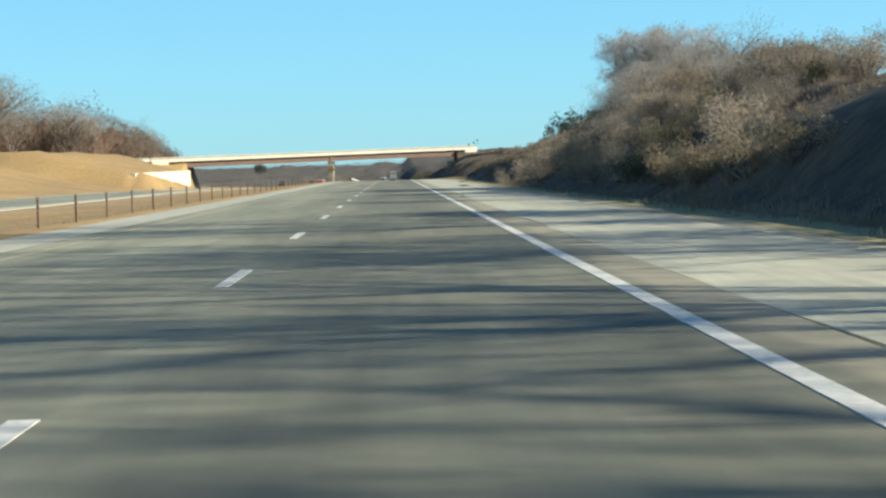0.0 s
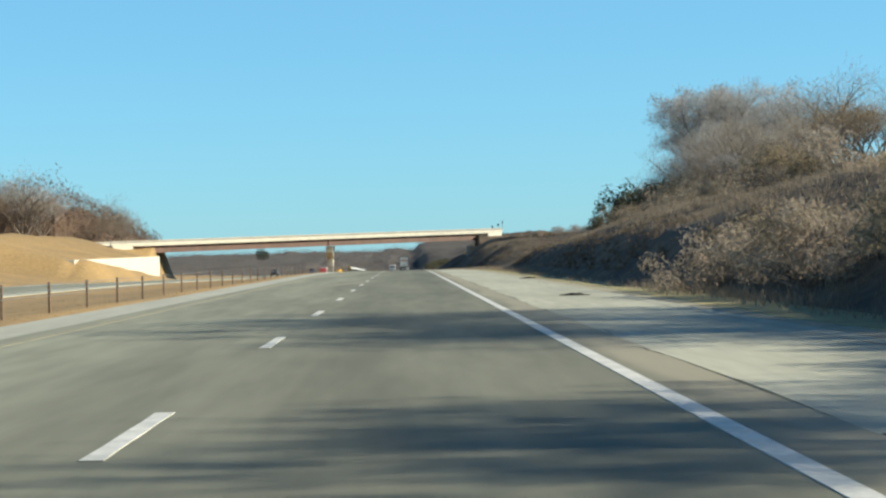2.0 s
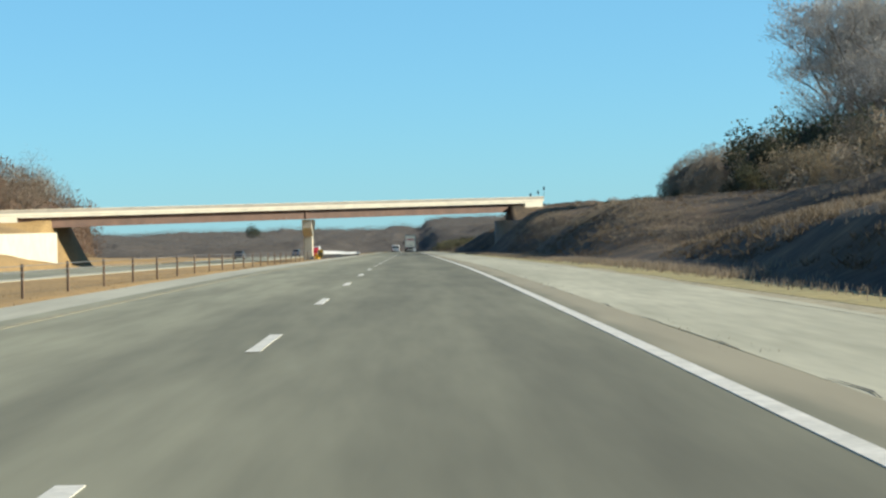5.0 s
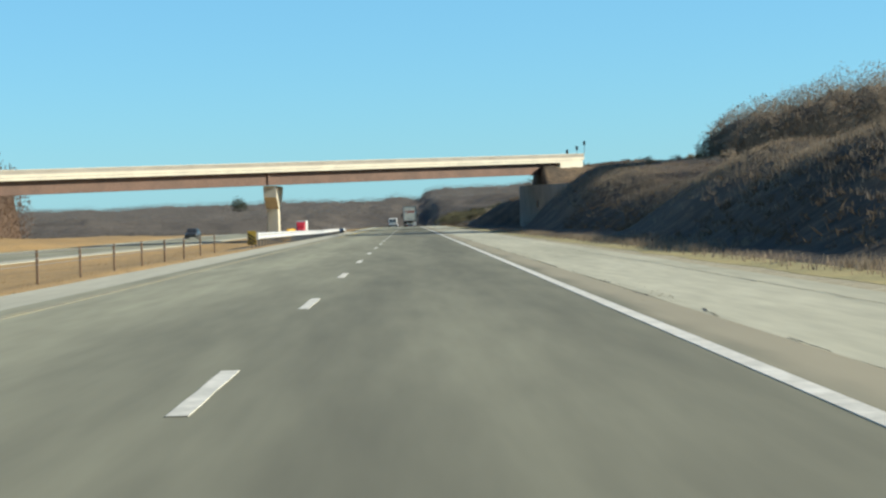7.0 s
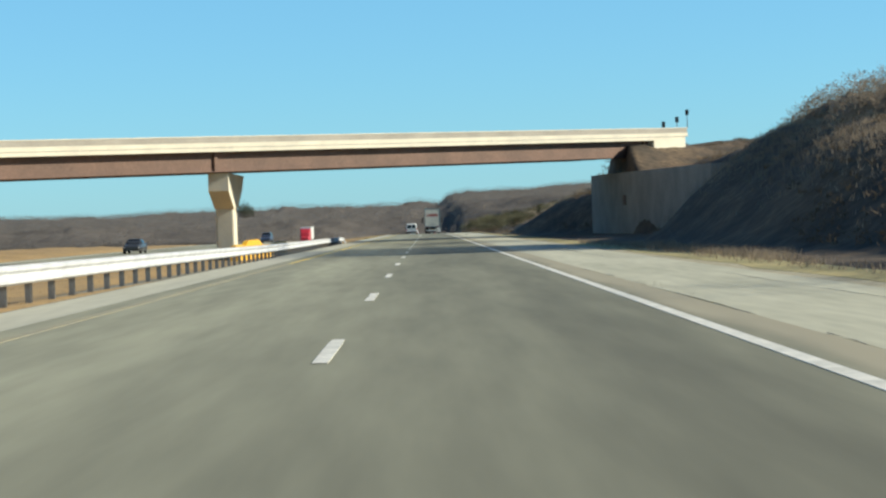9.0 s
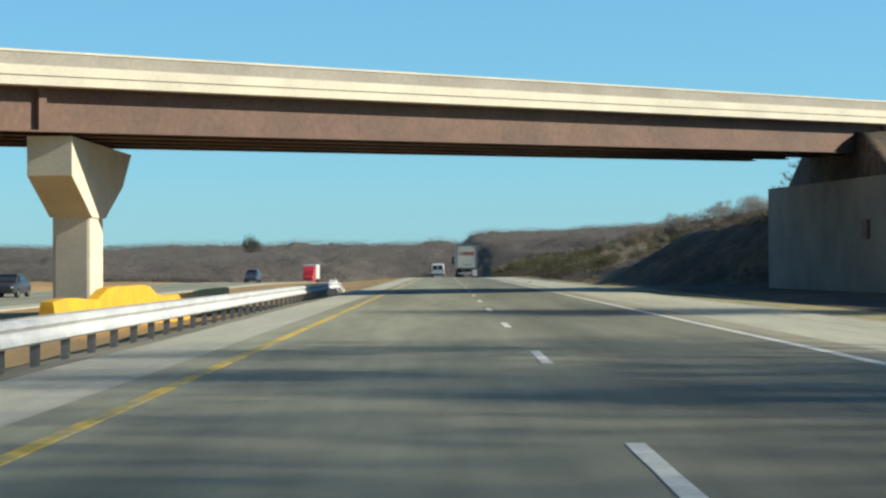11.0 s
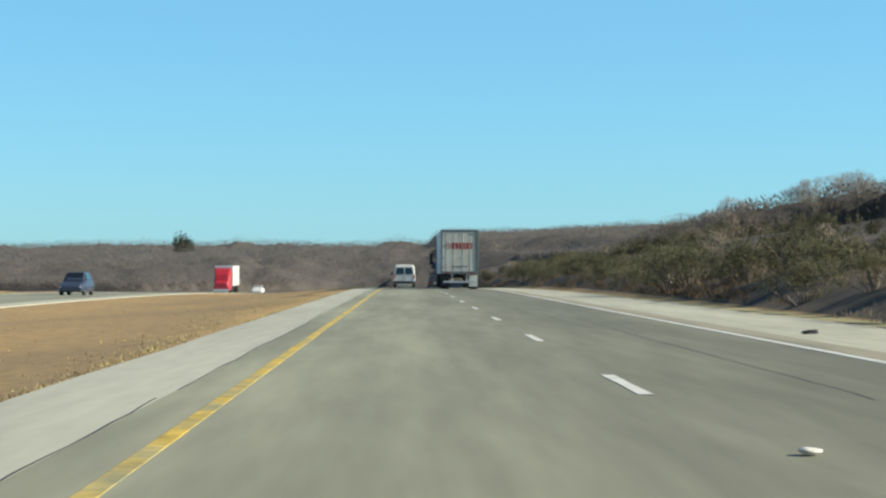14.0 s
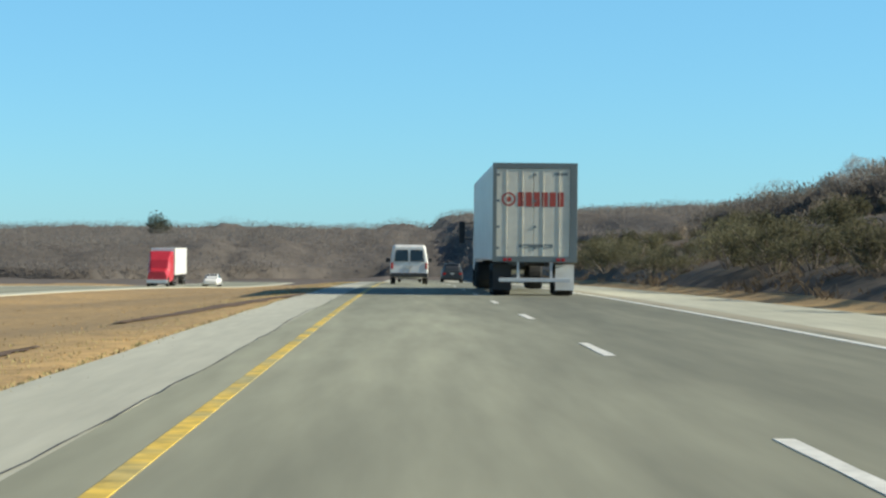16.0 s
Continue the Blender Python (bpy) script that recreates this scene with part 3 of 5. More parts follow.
for i in range(n):
    for c in range(3):
        fs.append((4 * i + c, 4 * i + c + 1, 4 * i + c + 5, 4 * i + c + 4))
fs += [(0, 1, 2, 3), (4 * n + 3, 4 * n + 2, 4 * n + 1, 4 * n)]
mesh_object("barrier", vs, fs, YELLOW, crash)

# small marker posts at the overpass's corner
for k, (x, h) in enumerate(((20.6, 0.5), (21.9, 0.9), (22.9, 1.5))):
    p = on_face(x, -0.42, 2.53)
    sign = thing("marker_post", "thin dark marker post on the overpass parapet", "sign", group="marker posts at the overpass corner", at=pose(*p))
    part("pole", block(-0.03, 0.03, -0.03, 0.03, -0.05, h), POST_STEEL, sign)
    part("plate", block(-0.14, 0.14, -0.05, -0.032, h - 0.45, h + 0.02, bevel=0.006), MARK_BLACK, sign)

# ---------------------------------------------------------------- trees and brush
def tube(vs, fs, p, q, r0, r1, sides=5):
    way = (q - p)
    turn = way.to_track_quat("Z", "Y").to_matrix()
    base = len(vs)
    for c, r in ((p, r0), (q, r1)):
        for i in range(sides):
            a = 2 * pi * i / sides
            vs.append(c + turn @ Vector((cos(a) * r, sin(a) * r, 0)))
    for i in range(sides):
        j = (i + 1) % sides
        fs.append((base + i, base + j, base + sides + j, base + sides + i))


def twig_spray(vs, fs, rnd, centre, way, size, count, broad=1.0):
    """Fine bare twigs: slim tapering blades that fan out from a branch's end."""
    for _ in range(count):
        d = (way + Vector((rnd.gauss(0, 0.75), rnd.gauss(0, 0.75), rnd.gauss(0.1, 0.6)))).normalized()
        start = centre + Vector((rnd.gauss(0, 0.75), rnd.gauss(0, 0.75), rnd.gauss(0, 0.6))) * size
        length = size * rnd.uniform(0.5, 1.25)
        side = d.cross(Vector((rnd.gauss(0, 1), rnd.gauss(0, 1), rnd.gauss(0, 1)))).normalized() * size * broad * rnd.uniform(0.019, 0.04)
        b = len(vs)
        vs += [start, start + d * length * 0.45 + side, start + d * length, start + d * length * 0.5 - side]
        fs.append((b, b + 1, b + 2, b + 3))


def bare_tree(name, label, seed, height, spread, sprays, twig_mat, at, low=0.3, broad=1.0):
    rnd = random.Random(seed)
    wood, wood_f, fine, fine_f = [], [], [], []
    ends = []

    def grow(p, way, length, radius, level):
        bend = Vector((rnd.gauss(0, 0.16), rnd.gauss(0, 0.16), rnd.gauss(0.04, 0.08)))
        mid = p + way * length * 0.5
        way2 = (way + bend).normalized()
        q = mid + way2 * length * 0.5
        sides = 7 if level == 0 else (5 if level < 3 else 3)
        if level < 4:
            tube(wood, wood_f, p, mid, radius, radius * 0.82, sides)
            tube(wood, wood_f, mid, q, radius * 0.82, radius * 0.62, sides)
        else:
            tube(wood, wood_f, p, q, radius, radius * 0.4, 3)
            ends.append((q, way2, length))
            return
        kids = (4, 4, 3, 2)[level] + (rnd.random() < 0.5)
        for k in range(kids):
            a = 2 * pi * (k + rnd.random() * 0.7) / kids
            tilt = rnd.uniform(0.45, 0.95) if level else rnd.uniform(0.35, 0.85)
            out = Vector((cos(a), sin(a), 0)) * spread
            d = (way2 * cos(tilt) + out * sin(tilt) + Vector((0, 0, 0.18))).normalized()
            start = p.lerp(q, rnd.uniform(0.55, 1.0)) if level else p.lerp(q, rnd.uniform(low + 0.25, 1.0))
            grow(start, d, length * rnd.uniform(0.52, 0.74), radius * rnd.uniform(0.42, 0.58), level + 1)

    grow(Vector((0, 0, -0.4)), Vector((rnd.gauss(0, 0.05), rnd.gauss(0, 0.05), 1)).normalized(), height * 0.46, height * 0.018, 0)
    for q, d, length in ends:
        twig_spray(fine, fine_f, rnd, q, d, min(max(length * 0.55, 0.34), 0.6), sprays, broad)
    tree = thing(name, label, "tree", at=at)
    mesh_object("trunk", wood, wood_f, BARK, tree)
    mesh_object("crown", fine, fine_f, twig_mat, tree)
    return tree


def leafy(name, label, category, seed, wide, high, leaves, leaf, mat, at, cone=False, lumps=9, slim=0.2):
    """A shrub or cedar: short stems and a loose, lumpy crown of small leaf sprays."""
    rnd = random.Random(seed)
    wood, wood_f, fine, fine_f = [], [], [], []
    heart = [Vector((rnd.gauss(0, wide * 0.28), rnd.gauss(0, wide * 0.28), high * rnd.uniform(0.14, 0.72))) for _ in range(lumps)]
    for c in heart:
        tube(wood, wood_f, Vector((c.x * 0.15, c.y * 0.15, -0.3)), Vector((c.x, c.y, c.z)), 0.03 + wide * 0.01, 0.012, 4)
    if cone:
        tube(wood, wood_f, Vector((0, 0, -0.3)), Vector((0, 0, high * 0.9)), wide * 0.05, 0.02, 6)
    for _ in range(leaves):
        if cone:
            h = high * (1 - sqrt(rnd.random()) * 0.97)
            r = wide * 0.5 * (1 - h / high) ** 0.8 * sqrt(rnd.random()) * (1 + 0.3 * sin(h * 4 + seed))
            a = rnd.uniform(0, 2 * pi)
            c = Vector((cos(a) * r, sin(a) * r, h + 0.1))
        else:
            g = rnd.choice(heart)
            d = Vector((rnd.gauss(0, 1), rnd.gauss(0, 1), rnd.gauss(0, 0.8))).normalized() * rnd.random() ** 0.4
            c = g + Vector((d.x * wide * 0.24, d.y * wide * 0.24, d.z * high * 0.30))
            c.z = max(c.z, rnd.uniform(0, 0.2))
        u = Vector((rnd.gauss(0, 1), rnd.gauss(0, 1), rnd.gauss(0, 1))).normalized()
        v = u.cross(Vector((rnd.gauss(0, 1), rnd.gauss(0, 1), rnd.gauss(0, 1)))).normalized()
        s = leaf * rnd.uniform(0.5, 1.4)
        b = len(fine)
        fine += [c - u * s, c - v * s * slim, c + u * s, c + v * s * slim]
        fine_f.append((b, b + 1, b + 2, b + 3))
    bush = thing(name, label, category, at=at)
    mesh_object("stem", wood, wood_f, BARK, bush)
    mesh_object("foliage", fine, fine_f, mat, bush)
    return bush


def place(x, y, turn, scale, sink=0.0):
    return Matrix.Translation((x, y, ground_z(x, y) - sink)) @ Matrix.Rotation(turn, 4, "Z") @ Matrix.Diagonal((scale, scale, scale, 1))


def scatter(kinds, spots, group):
    """Puts a kind at each spot (x, y, scale): the first use of a kind moves the original, the rest are copies."""
    used = set()
    for x, y, s, k in spots:
        ob = kinds[k]
        m = place(x, y, random.uniform(0, 6.28), s)
        if k not in used:
            used.add(k)
            ob.matrix_basis = m
            tagged(ob, group=group)
        else:
            made = copy_thing(ob, Matrix.Identity(4))
            made.matrix_basis = m


NEAR = Matrix.Identity(4)
tall = [bare_tree("bare_tree", "bare grey-brown deciduous tree in late autumn", 11 + k, h, sp, n, m, NEAR, broad=1.2 if n > 50 else 1.0) for k, (h, sp, n, m) in enumerate(
    ((14.0, 1.0, 17, TWIG), (13.0, 1.15, 17, TWIG_PALE), (15.0, 0.9, 17, TWIG), (12.0, 1.2, 17, TWIG), (14.0, 1.0, 58, TWIG_PALE)))]
tall += [bare_tree("oak_tree", "oak with withered brown leaves still on its boughs", 71 + k, h, 1.1, 22, OAK_LEAF, NEAR, broad=2.0) for k, h in enumerate((12.0, 10.5))]
# slim tree added on the hill only to cast a thin shadow band
tall.append(bare_tree("bare_tree", "slender bare tree added on the hill to shade the road", 91, 15.0, 0.10, 26, TWIG, NEAR, broad=1.2))
rnd = random.Random(5)
spots = []
# wooded ridge beside the carriageway
for x, y, s, k in ((41, 323, 1.0, 1), (44, 330, 0.95, 3), (46, 318, 0.95, 0), (54.5, 354, 1.7, 1), (54, 357, 1.65, 4), (56, 364, 1.7, 4), (54, 368, 1.65, 4), (58.5, 359, 1.75, 4), (63, 362, 1.75, 4), (61, 390.6, 1.7, 7), (45.5, 314, 1.15, 1), (48, 316, 1.2, 4), (50, 309, 1.25, 1), (62, 330, 1.5, 4), (66, 340, 1.6, 1), (60, 318, 1.4, 4), (57, 334, 1.3, 1), (67, 322, 1.6, 2), (48, 335, 1.2, 0), (51, 322, 1.15, 1), (61, 340, 1.3, 0), (39.5, 300, 0.65, 3), (46, 300, 1.08, 1),
                   (52, 300, 1.0, 2), (38, 275, 0.7, 3), (43, 270, 0.92, 0), (49, 260, 0.98, 3), (37, 245, 0.65, 1), (42, 235, 0.84, 3), (48, 225, 0.74, 0), (35, 212, 0.6, 3),
                   (40, 200, 0.62, 1), (45, 185, 0.78, 6), (34, 175, 0.58, 5), (39, 160, 0.70, 6), (32, 145, 0.50, 1), (36, 130, 0.52, 6), (42, 148, 0.66, 5), (31, 110, 0.22, 3),
                   (35, 95, 0.35, 0), (58, 310, 1.1, 0), (64, 360, 1.3, 2), (55, 275, 0.95, 1), (53, 240, 0.84, 2), (41, 215, 0.65, 0), (44, 250, 0.86, 1),
                   (38, 188, 0.6, 2), (36, 150, 0.56, 0), (47, 205, 0.75, 3), (45, 285, 0.95, 0), (60, 356, 1.5, 1)):
    spots.append((x, y, s, k))
# leafy oaks and bare trees above the start, whose shade lies over the road
for x, y, s, k in ((29, 54.5, 0.9, 6), (26.5, 56, 0.7, 5), (28.6, 69, 0.88, 6), (29.2, 70.5, 0.72, 5), (31, 73.5, 1.08, 5), (29, 19, 0.9, 6), (28, 11, 1.1, 0),
                   (27, -1, 1.0, 5), (28, -10, 1.0, 0), (30, -13, 1.0, 3), (24.5, 38, 0.45, 3), (26, 37, 0.85, 3), (28, 45, 0.8, 1)):
    spots.append((x, y, s, k))
# past the bank, short of and behind the overpass
for x, y, s, k in ((78, 612, 1.05, 1), (88, 618, 1.05, 2), (96, 606, 1.25, 0), (104, 612, 1.6, 3)):
    spots.append((x, y, s, k))
# a few on the rise to the right past the overpass
for x, y, s, k in ((38, 690, 0.42, 1), (44, 705, 0.48, 4), (50, 690, 0.52, 4), (47, 672, 0.4, 3), (58, 705, 0.56, 4), (66, 720, 0.55, 4), (56, 686, 0.5, 4), (62, 684, 0.5, 4), (68, 690, 0.52, 0), (40, 730, 0.45, 0)):
    spots.append((x, y, s, k))
# woods to the left, behind the orange rise
for k in range(30):
    f = rnd.random()
    x, y = -66 - 44 * f + rnd.gauss(0, 3), 470 - 60 * f + rnd.uniform(-20, 30)
    spots.append((x, y, rnd.uniform(1.12, 1.5) + 0.5 * f, rnd.randrange(4)))
# three at their edge, and one out of view behind the start, added for shade
for x, y, s, k in ((-61, 468, 0.8, 3), (-58, 455, 0.62, 1), (-64, 460, 1.0, 0), (27, -18, 0.9, 3)):
    spots.append((x, y, s, k))
scatter(tall, spots, "bare trees beside the motorway")

cedars = [leafy("cedar", "dark evergreen cedar on the bank", "tree", 31 + k, 5.2 + k, 6.8 + 1.2 * k, 3400, 0.24, EVERGREEN, NEAR, lumps=14, slim=0.35) for k in range(2)]
spots = [(-79, 1100, 2.1, 0), (69, 600, 0.8, 0), (60, 596, 0.7, 1), (33, 306, 0.85, 0), (35, 312, 1.0, 0), (37, 317, 1.15, 1), (34.5, 322, 0.9, 0), (39, 310, 1.15, 1), (36.5, 300, 0.85, 0), (40, 325, 1.25, 1)]
scatter(cedars, spots, "dark cedars on the bank")

brush = [leafy("shrub", "leafless brown roadside shrub", "shrub", 41 + k, w, h, n, 0.15, m, NEAR) for k, (w, h, n, m) in enumerate(
    ((3.4, 2.4, 1300, BRUSH), (4.6, 3.2, 1800, BRUSH), (2.6, 1.8, 950, GREEN_BRUSH), (3.6, 2.6, 1300, TWIG)))]
dense = [leafy("shrub", "dense twiggy brown roadside shrub", "shrub", 61 + k, w, h, n, 0.13, m, NEAR, lumps=13, slim=0.16) for k, (w, h, n, m) in enumerate(
    ((3.2, 2.5, 2100, BRUSH), (4.0, 3.0, 2600, TWIG), (2.6, 1.9, 1700, GREEN_BRUSH)))]
spots = []
for _ in range(46):        # along the bank before the overpass
    y = rnd.uniform(112, 322)
    spots.append((rnd.uniform(25, 38), y, rnd.uniform(0.8, 1.45), rnd.choice((0, 1, 1, 3, 3, 2))))
for _ in range(26):        # tall brush behind the brow
    y = rnd.uniform(185, 325)
    spots.append((rnd.uniform(31, 37) + (y - 185) * 0.06, y, rnd.uniform(1.3, 1.9) + (y - 185) * 0.004, rnd.choice((0, 1, 1, 3))))
for _ in range(22):        # by the abutment
    y = rnd.uniform(345, 425)
    spots.append((rnd.uniform(table(y, TOE) + 5, 34), y, rnd.uniform(0.2, 0.42), rnd.choice((0, 1, 2, 3))))
for _ in range(75):        # past the overpass
    y = rnd.uniform(500, 790)
    spots.append((rnd.uniform(10.5, 20 + (y - 470) * 0.12), y, rnd.uniform(0.5, 1.05) * (1.0 + 0.25 * (y > 580)), rnd.choice((2, 2, 2, 2, 3))))
for _ in range(14):        # far side of the oncoming lanes
    spots.append((rnd.uniform(-64, -46), rnd.uniform(400, 470), rnd.uniform(0.5, 0.9), rnd.choice((0, 1, 3))))
for k in range(15):        # open, sunlit shrubs on the foot of the bank
    spots.append((rnd.uniform(9.9, 11.4), 80 + 18.5 * k / 14 + rnd.uniform(-0.7, 0.7), rnd.uniform(0.48, 0.7), rnd.choice((0, 3, 3))))
scatter(brush, spots, "brown shrubs on the banks")
spots = []
for k in range(40):        # thicket on the foot of the bank
    y = 22 + 58 * k / 39 + rnd.uniform(-1.5, 1.5)
    spots.append((rnd.uniform(10.4, 12.4), y, rnd.uniform(0.45, 0.72), rnd.choice((0, 1, 2, 2) if y < 55 else (0, 0, 1))))
for _ in range(22):        # thicket above it
    spots.append((rnd.uniform(12.5, 16), rnd.uniform(35, 76), rnd.uniform(0.4, 0.62), rnd.choice((0, 1, 1))))
for k in range(10):        # unseen tall brush on the bank above the start, added to shade the shoulder
    spots.append((rnd.uniform(18.5, 24), -18 + 36 * k / 9 + rnd.uniform(-1, 1), rnd.uniform(1.2, 1.9), rnd.choice((0, 1))))
for _ in range(20):        # thicket that clothes the bank's brow
    y = rnd.uniform(40, 62)
    spots.append((rnd.uniform(16.5, 21), y, rnd.uniform(0.5, 0.75), rnd.choice((0, 2, 2, 1))))
for k in range(42):        # green brush past the overpass
    spots.append((rnd.uniform(9.6, 12.5), 492 + 165 * k / 41 + rnd.uniform(-2, 2), rnd.uniform(0.5, 0.8) * (1.35 if k % 14 > 6 else 1.0), 2))
scatter(dense, spots, "dense shrubs in the thicket")

# dry grass and weeds
def tufts(name, label, spots, blades, tall_, mat):
    rnd_ = random.Random(len(spots))
    vs, fs = [], []
    for x, y in spots:
        z = ground_z(x, y) - 0.03
        for _ in range(blades):
            a = rnd_.uniform(0, 2 * pi)
            h = tall_ * rnd_.uniform(0.5, 1.3)
            w = 0.008 + 0.012 * rnd_.random()
            bx, by = x + rnd_.gauss(0, 0.16), y + rnd_.gauss(0, 0.16)
            lx, ly = rnd_.gauss(0, 0.3) * h, rnd_.gauss(0, 0.3) * h
            b = len(vs)
            vs += [(bx - w * cos(a), by - w * sin(a), z), (bx + w * cos(a), by + w * sin(a), z), (bx + lx, by + ly, z + h)]
            fs.append((b, b + 1, b + 2))
    return tagged(mesh_object(name, vs, fs, mat), label, "grass", kind="stuff")


spots = []
while len(spots) < 7000:
    y = rnd.uniform(0, 470)
    x = 9.3 + rnd.random() ** 1.6 * 20
    if noise.noise((x * 0.15, y * 0.05, 9)) > -0.1 and (x - 9.8 > 6 or x < 10.6) and (y < 250 or x < 10.6) and not 380 < y < 470:
        spots.append((x, y))
while len(spots) < 20000:
    y = rnd.uniform(60, 385)
    x = table(y, TOE) + rnd.gauss(5.4, 1.4)
    spots.append((x, y))
tufts("bank_grass", "tall dry grass and weeds on the bank", spots, 6, 0.24, DRY)
spots = []
while len(spots) < 13000:
    y = rnd.uniform(20, 660)
    spots.append((-5.5 - rnd.random() * 14.8, y))
tufts("median_grass", "short dormant orange-brown median grass", spots, 5, 0.045, GRASS)
spots = [p for p in ((8.6 + rnd.random() * 1.6, rnd.uniform(0, 500)) for _ in range(2400)) if not 385 < p[1] < 462]
tufts("verge_grass", "sparse dry grass along the gravel verge", spots, 5, 0.16, DRY)

spots = [(-5.46 - abs(rnd.gauss(0, 0.75)), rnd.uniform(455, 640)) for _ in range(8000)]
tufts("median_edge_grass", "yellowed olive grass fringe along the inner shoulder", spots, 5, 0.035, VERGE_GRASS)
spots = []
while len(spots) < 260:     # weeds rooted in the joint beside the carriageway
    y = rnd.uniform(20, 330)
    if noise.noise((y * 0.11, 0, 3)) > 0.12:
        spots.append((4.45 + rnd.gauss(0, 0.03), y))
tufts("joint_weeds", "small dull weeds in the joint along the carriageway", spots, 4, 0.035, DRY)


def weeds(name, label, spots, mat):
    rnd_ = random.Random(len(spots) + 1)
    vs, fs = [], []
    for x, y, s in spots:
        z = ground_z(x, y) - 0.05
        for _ in range(9):
            d = Vector((rnd_.gauss(0, 0.55), rnd_.gauss(0, 0.55), rnd_.uniform(0.4, 1.0))).normalized()
            p = Vector((x + rnd_.gauss(0, 0.28) * s, y + rnd_.gauss(0, 0.28) * s, z + rnd_.random() * 0.3 * s))
            side = d.cross(Vector((rnd_.gauss(0, 1), rnd_.gauss(0, 1), 0.2))).normalized() * 0.055 * s
            h = s * rnd_.uniform(0.35, 0.9)
            b = len(vs)
            vs += [p - side, p + side, p + d * h]
            fs.append((b, b + 1, b + 2))
    return tagged(mesh_object(name, vs, fs, mat), label, "weeds", kind="stuff")


dark_spots, pale_spots = [], []
while len(dark_spots) + len(pale_spots) < 19000:
    u = rnd.random()
    y = rnd.uniform(30, 420) if u < 0.60 else rnd.uniform(420, 540) if u < 0.80 else rnd.uniform(540, 800)
    s = 0.6 + rnd.random() ** 1.2 * 15
    if 385 < y < 448 and s < 3.5:
        continue
    x = table(y, TOE) + s
    v = noise.noise((x * 0.12, y * 0.05, 21)) + 0.5 * noise.noise((x * 0.4, y * 0.2, 5))
    # paler weeds up the bank and darker below paint in sun and shade
    if (y < 400 and s > 4.2 and rnd.random() < 0.6) or (475 < y < 600 and s > 2.5 and rnd.random() < 0.45):
        pale_spots.append((x, y, rnd.uniform(0.16, 0.38)))
    elif v > -0.1:
        dark_spots.append((x, y, rnd.uniform(0.18, 0.42) + (0.1 if y > 450 else 0.0)))
weeds("dead_weeds", "dense dead brown weeds on the bank", dark_spots, WEED_DARK)
weeds("pale_weeds", "pale dead weeds on the upper bank", pale_spots, DRY)

# woods seen from afar: a lumpy canopy of crowns with a fringe of fine upright twigs
def canopy(name, label, mat, xs, ys, tall_at, cell, fringe, twig, seed, lump=0.26, rim=26.0):
    """xs, ys: the grid; tall_at(x, y): height of the wood there, 0 for none; fringe, rim: twigs for each square metre within and along the edges."""
    r = random.Random(seed)
    vs, fs = [], []

    def crown(x, y):
        h = tall_at(x, y)
        if h <= 0:
            return 0.0
        x, y = x + 1.5 * noise.noise((x * 0.3, y * 0.3, 5)), y + 1.5 * noise.noise((x * 0.3, y * 0.3, 9))
        at, _ = noise.voronoi((x / cell, y / cell, seed))
        dome = sqrt(max(0.0, 1 - (at[0] / 0.85) ** 2))
        return h * (0.92 - lump + lump * dome + 0.14 * noise.noise((x / cell * 0.6, y / cell * 0.6, 2)) + 0.07 * noise.noise((x * 0.9, y * 0.9, 4)))

    n = len(xs)
    high = [[crown(x, y) for x in xs] for y in ys]
    inset = 3.2 * twig + 1.0

    def heart(i, j):
        """Height of the dark inner mass, which keeps back from the wood's edges."""
        x, y = xs[i], ys[j]
        if i in (0, n - 1) or j in (0, len(ys) - 1) or min(x - xs[0], xs[-1] - x, y - ys[0]) < inset:
            return 0.0
        if min(tall_at(x - inset, y), tall_at(x + inset, y), tall_at(x, y - inset), tall_at(x, y + inset)) <= 0:
            return 0.0
        return high[j][i] * r.uniform(0.66, 0.76)

    core = [[heart(i, j) for i in range(n)] for j in range(len(ys))]
    for j, y in enumerate(ys):
        for i, x in enumerate(xs):
            vs.append((x, y, ground_z(x, y) - 0.5 + core[j][i]))
    for j in range(len(ys) - 1):
        for i in range(n - 1):
            around = (high[j][i], high[j][i + 1], high[j + 1][i], high[j + 1][i + 1])
            if max(around) <= 0:
                continue
            a = j * n + i
            inner = (core[j][i], core[j][i + 1], core[j + 1][i], core[j + 1][i + 1])
            if max(inner) > 0:
                fs.append((a, a + 1, a + n + 1, a + n))
            x0, x1, y0, y1 = xs[i], xs[i + 1], ys[j], ys[j + 1]
            if min(around) <= 0:
                continue
            edge = min(inner) <= 0
            many = (x1 - x0) * (y1 - y0) * (rim if edge and y < 880 else fringe * (0.4 if y1 - y0 > 5 else 1.0))
            for _ in range(int(many + r.random())):
                u, v = r.random(), r.random()
                x, y = x0 + (x1 - x0) * u, y0 + (y1 - y0) * v
                top = (1 - v) * ((1 - u) * around[0] + u * around[1]) + v * ((1 - u) * around[2] + u * around[3])
                p = Vector((x, y, ground_z(x, y) - 0.5 + top * (r.uniform(0.05, 0.97) if edge else r.uniform(0.74, 0.97))))
                d = Vector((r.gauss(0, 0.7), r.gauss(0, 0.7), r.gauss(0.5, 0.6))).normalized() * twig * r.uniform(0.5, 1.4)
                side = Vector((r.gauss(0, 1), r.gauss(0, 1), r.gauss(0, 0.6))).normalized() * twig * 0.13
                b = len(vs)
                vs.extend([p, p + d * 0.5 + side, p + d, p + d * 0.5 - side])
                fs.append((b, b + 1, b + 2, b + 3))
    ob = mesh_object(name, vs, fs, mat)
    for p in ob.data.polygons:
        p.use_smooth = True
    return tagged(ob, label, "woods", kind="stuff")


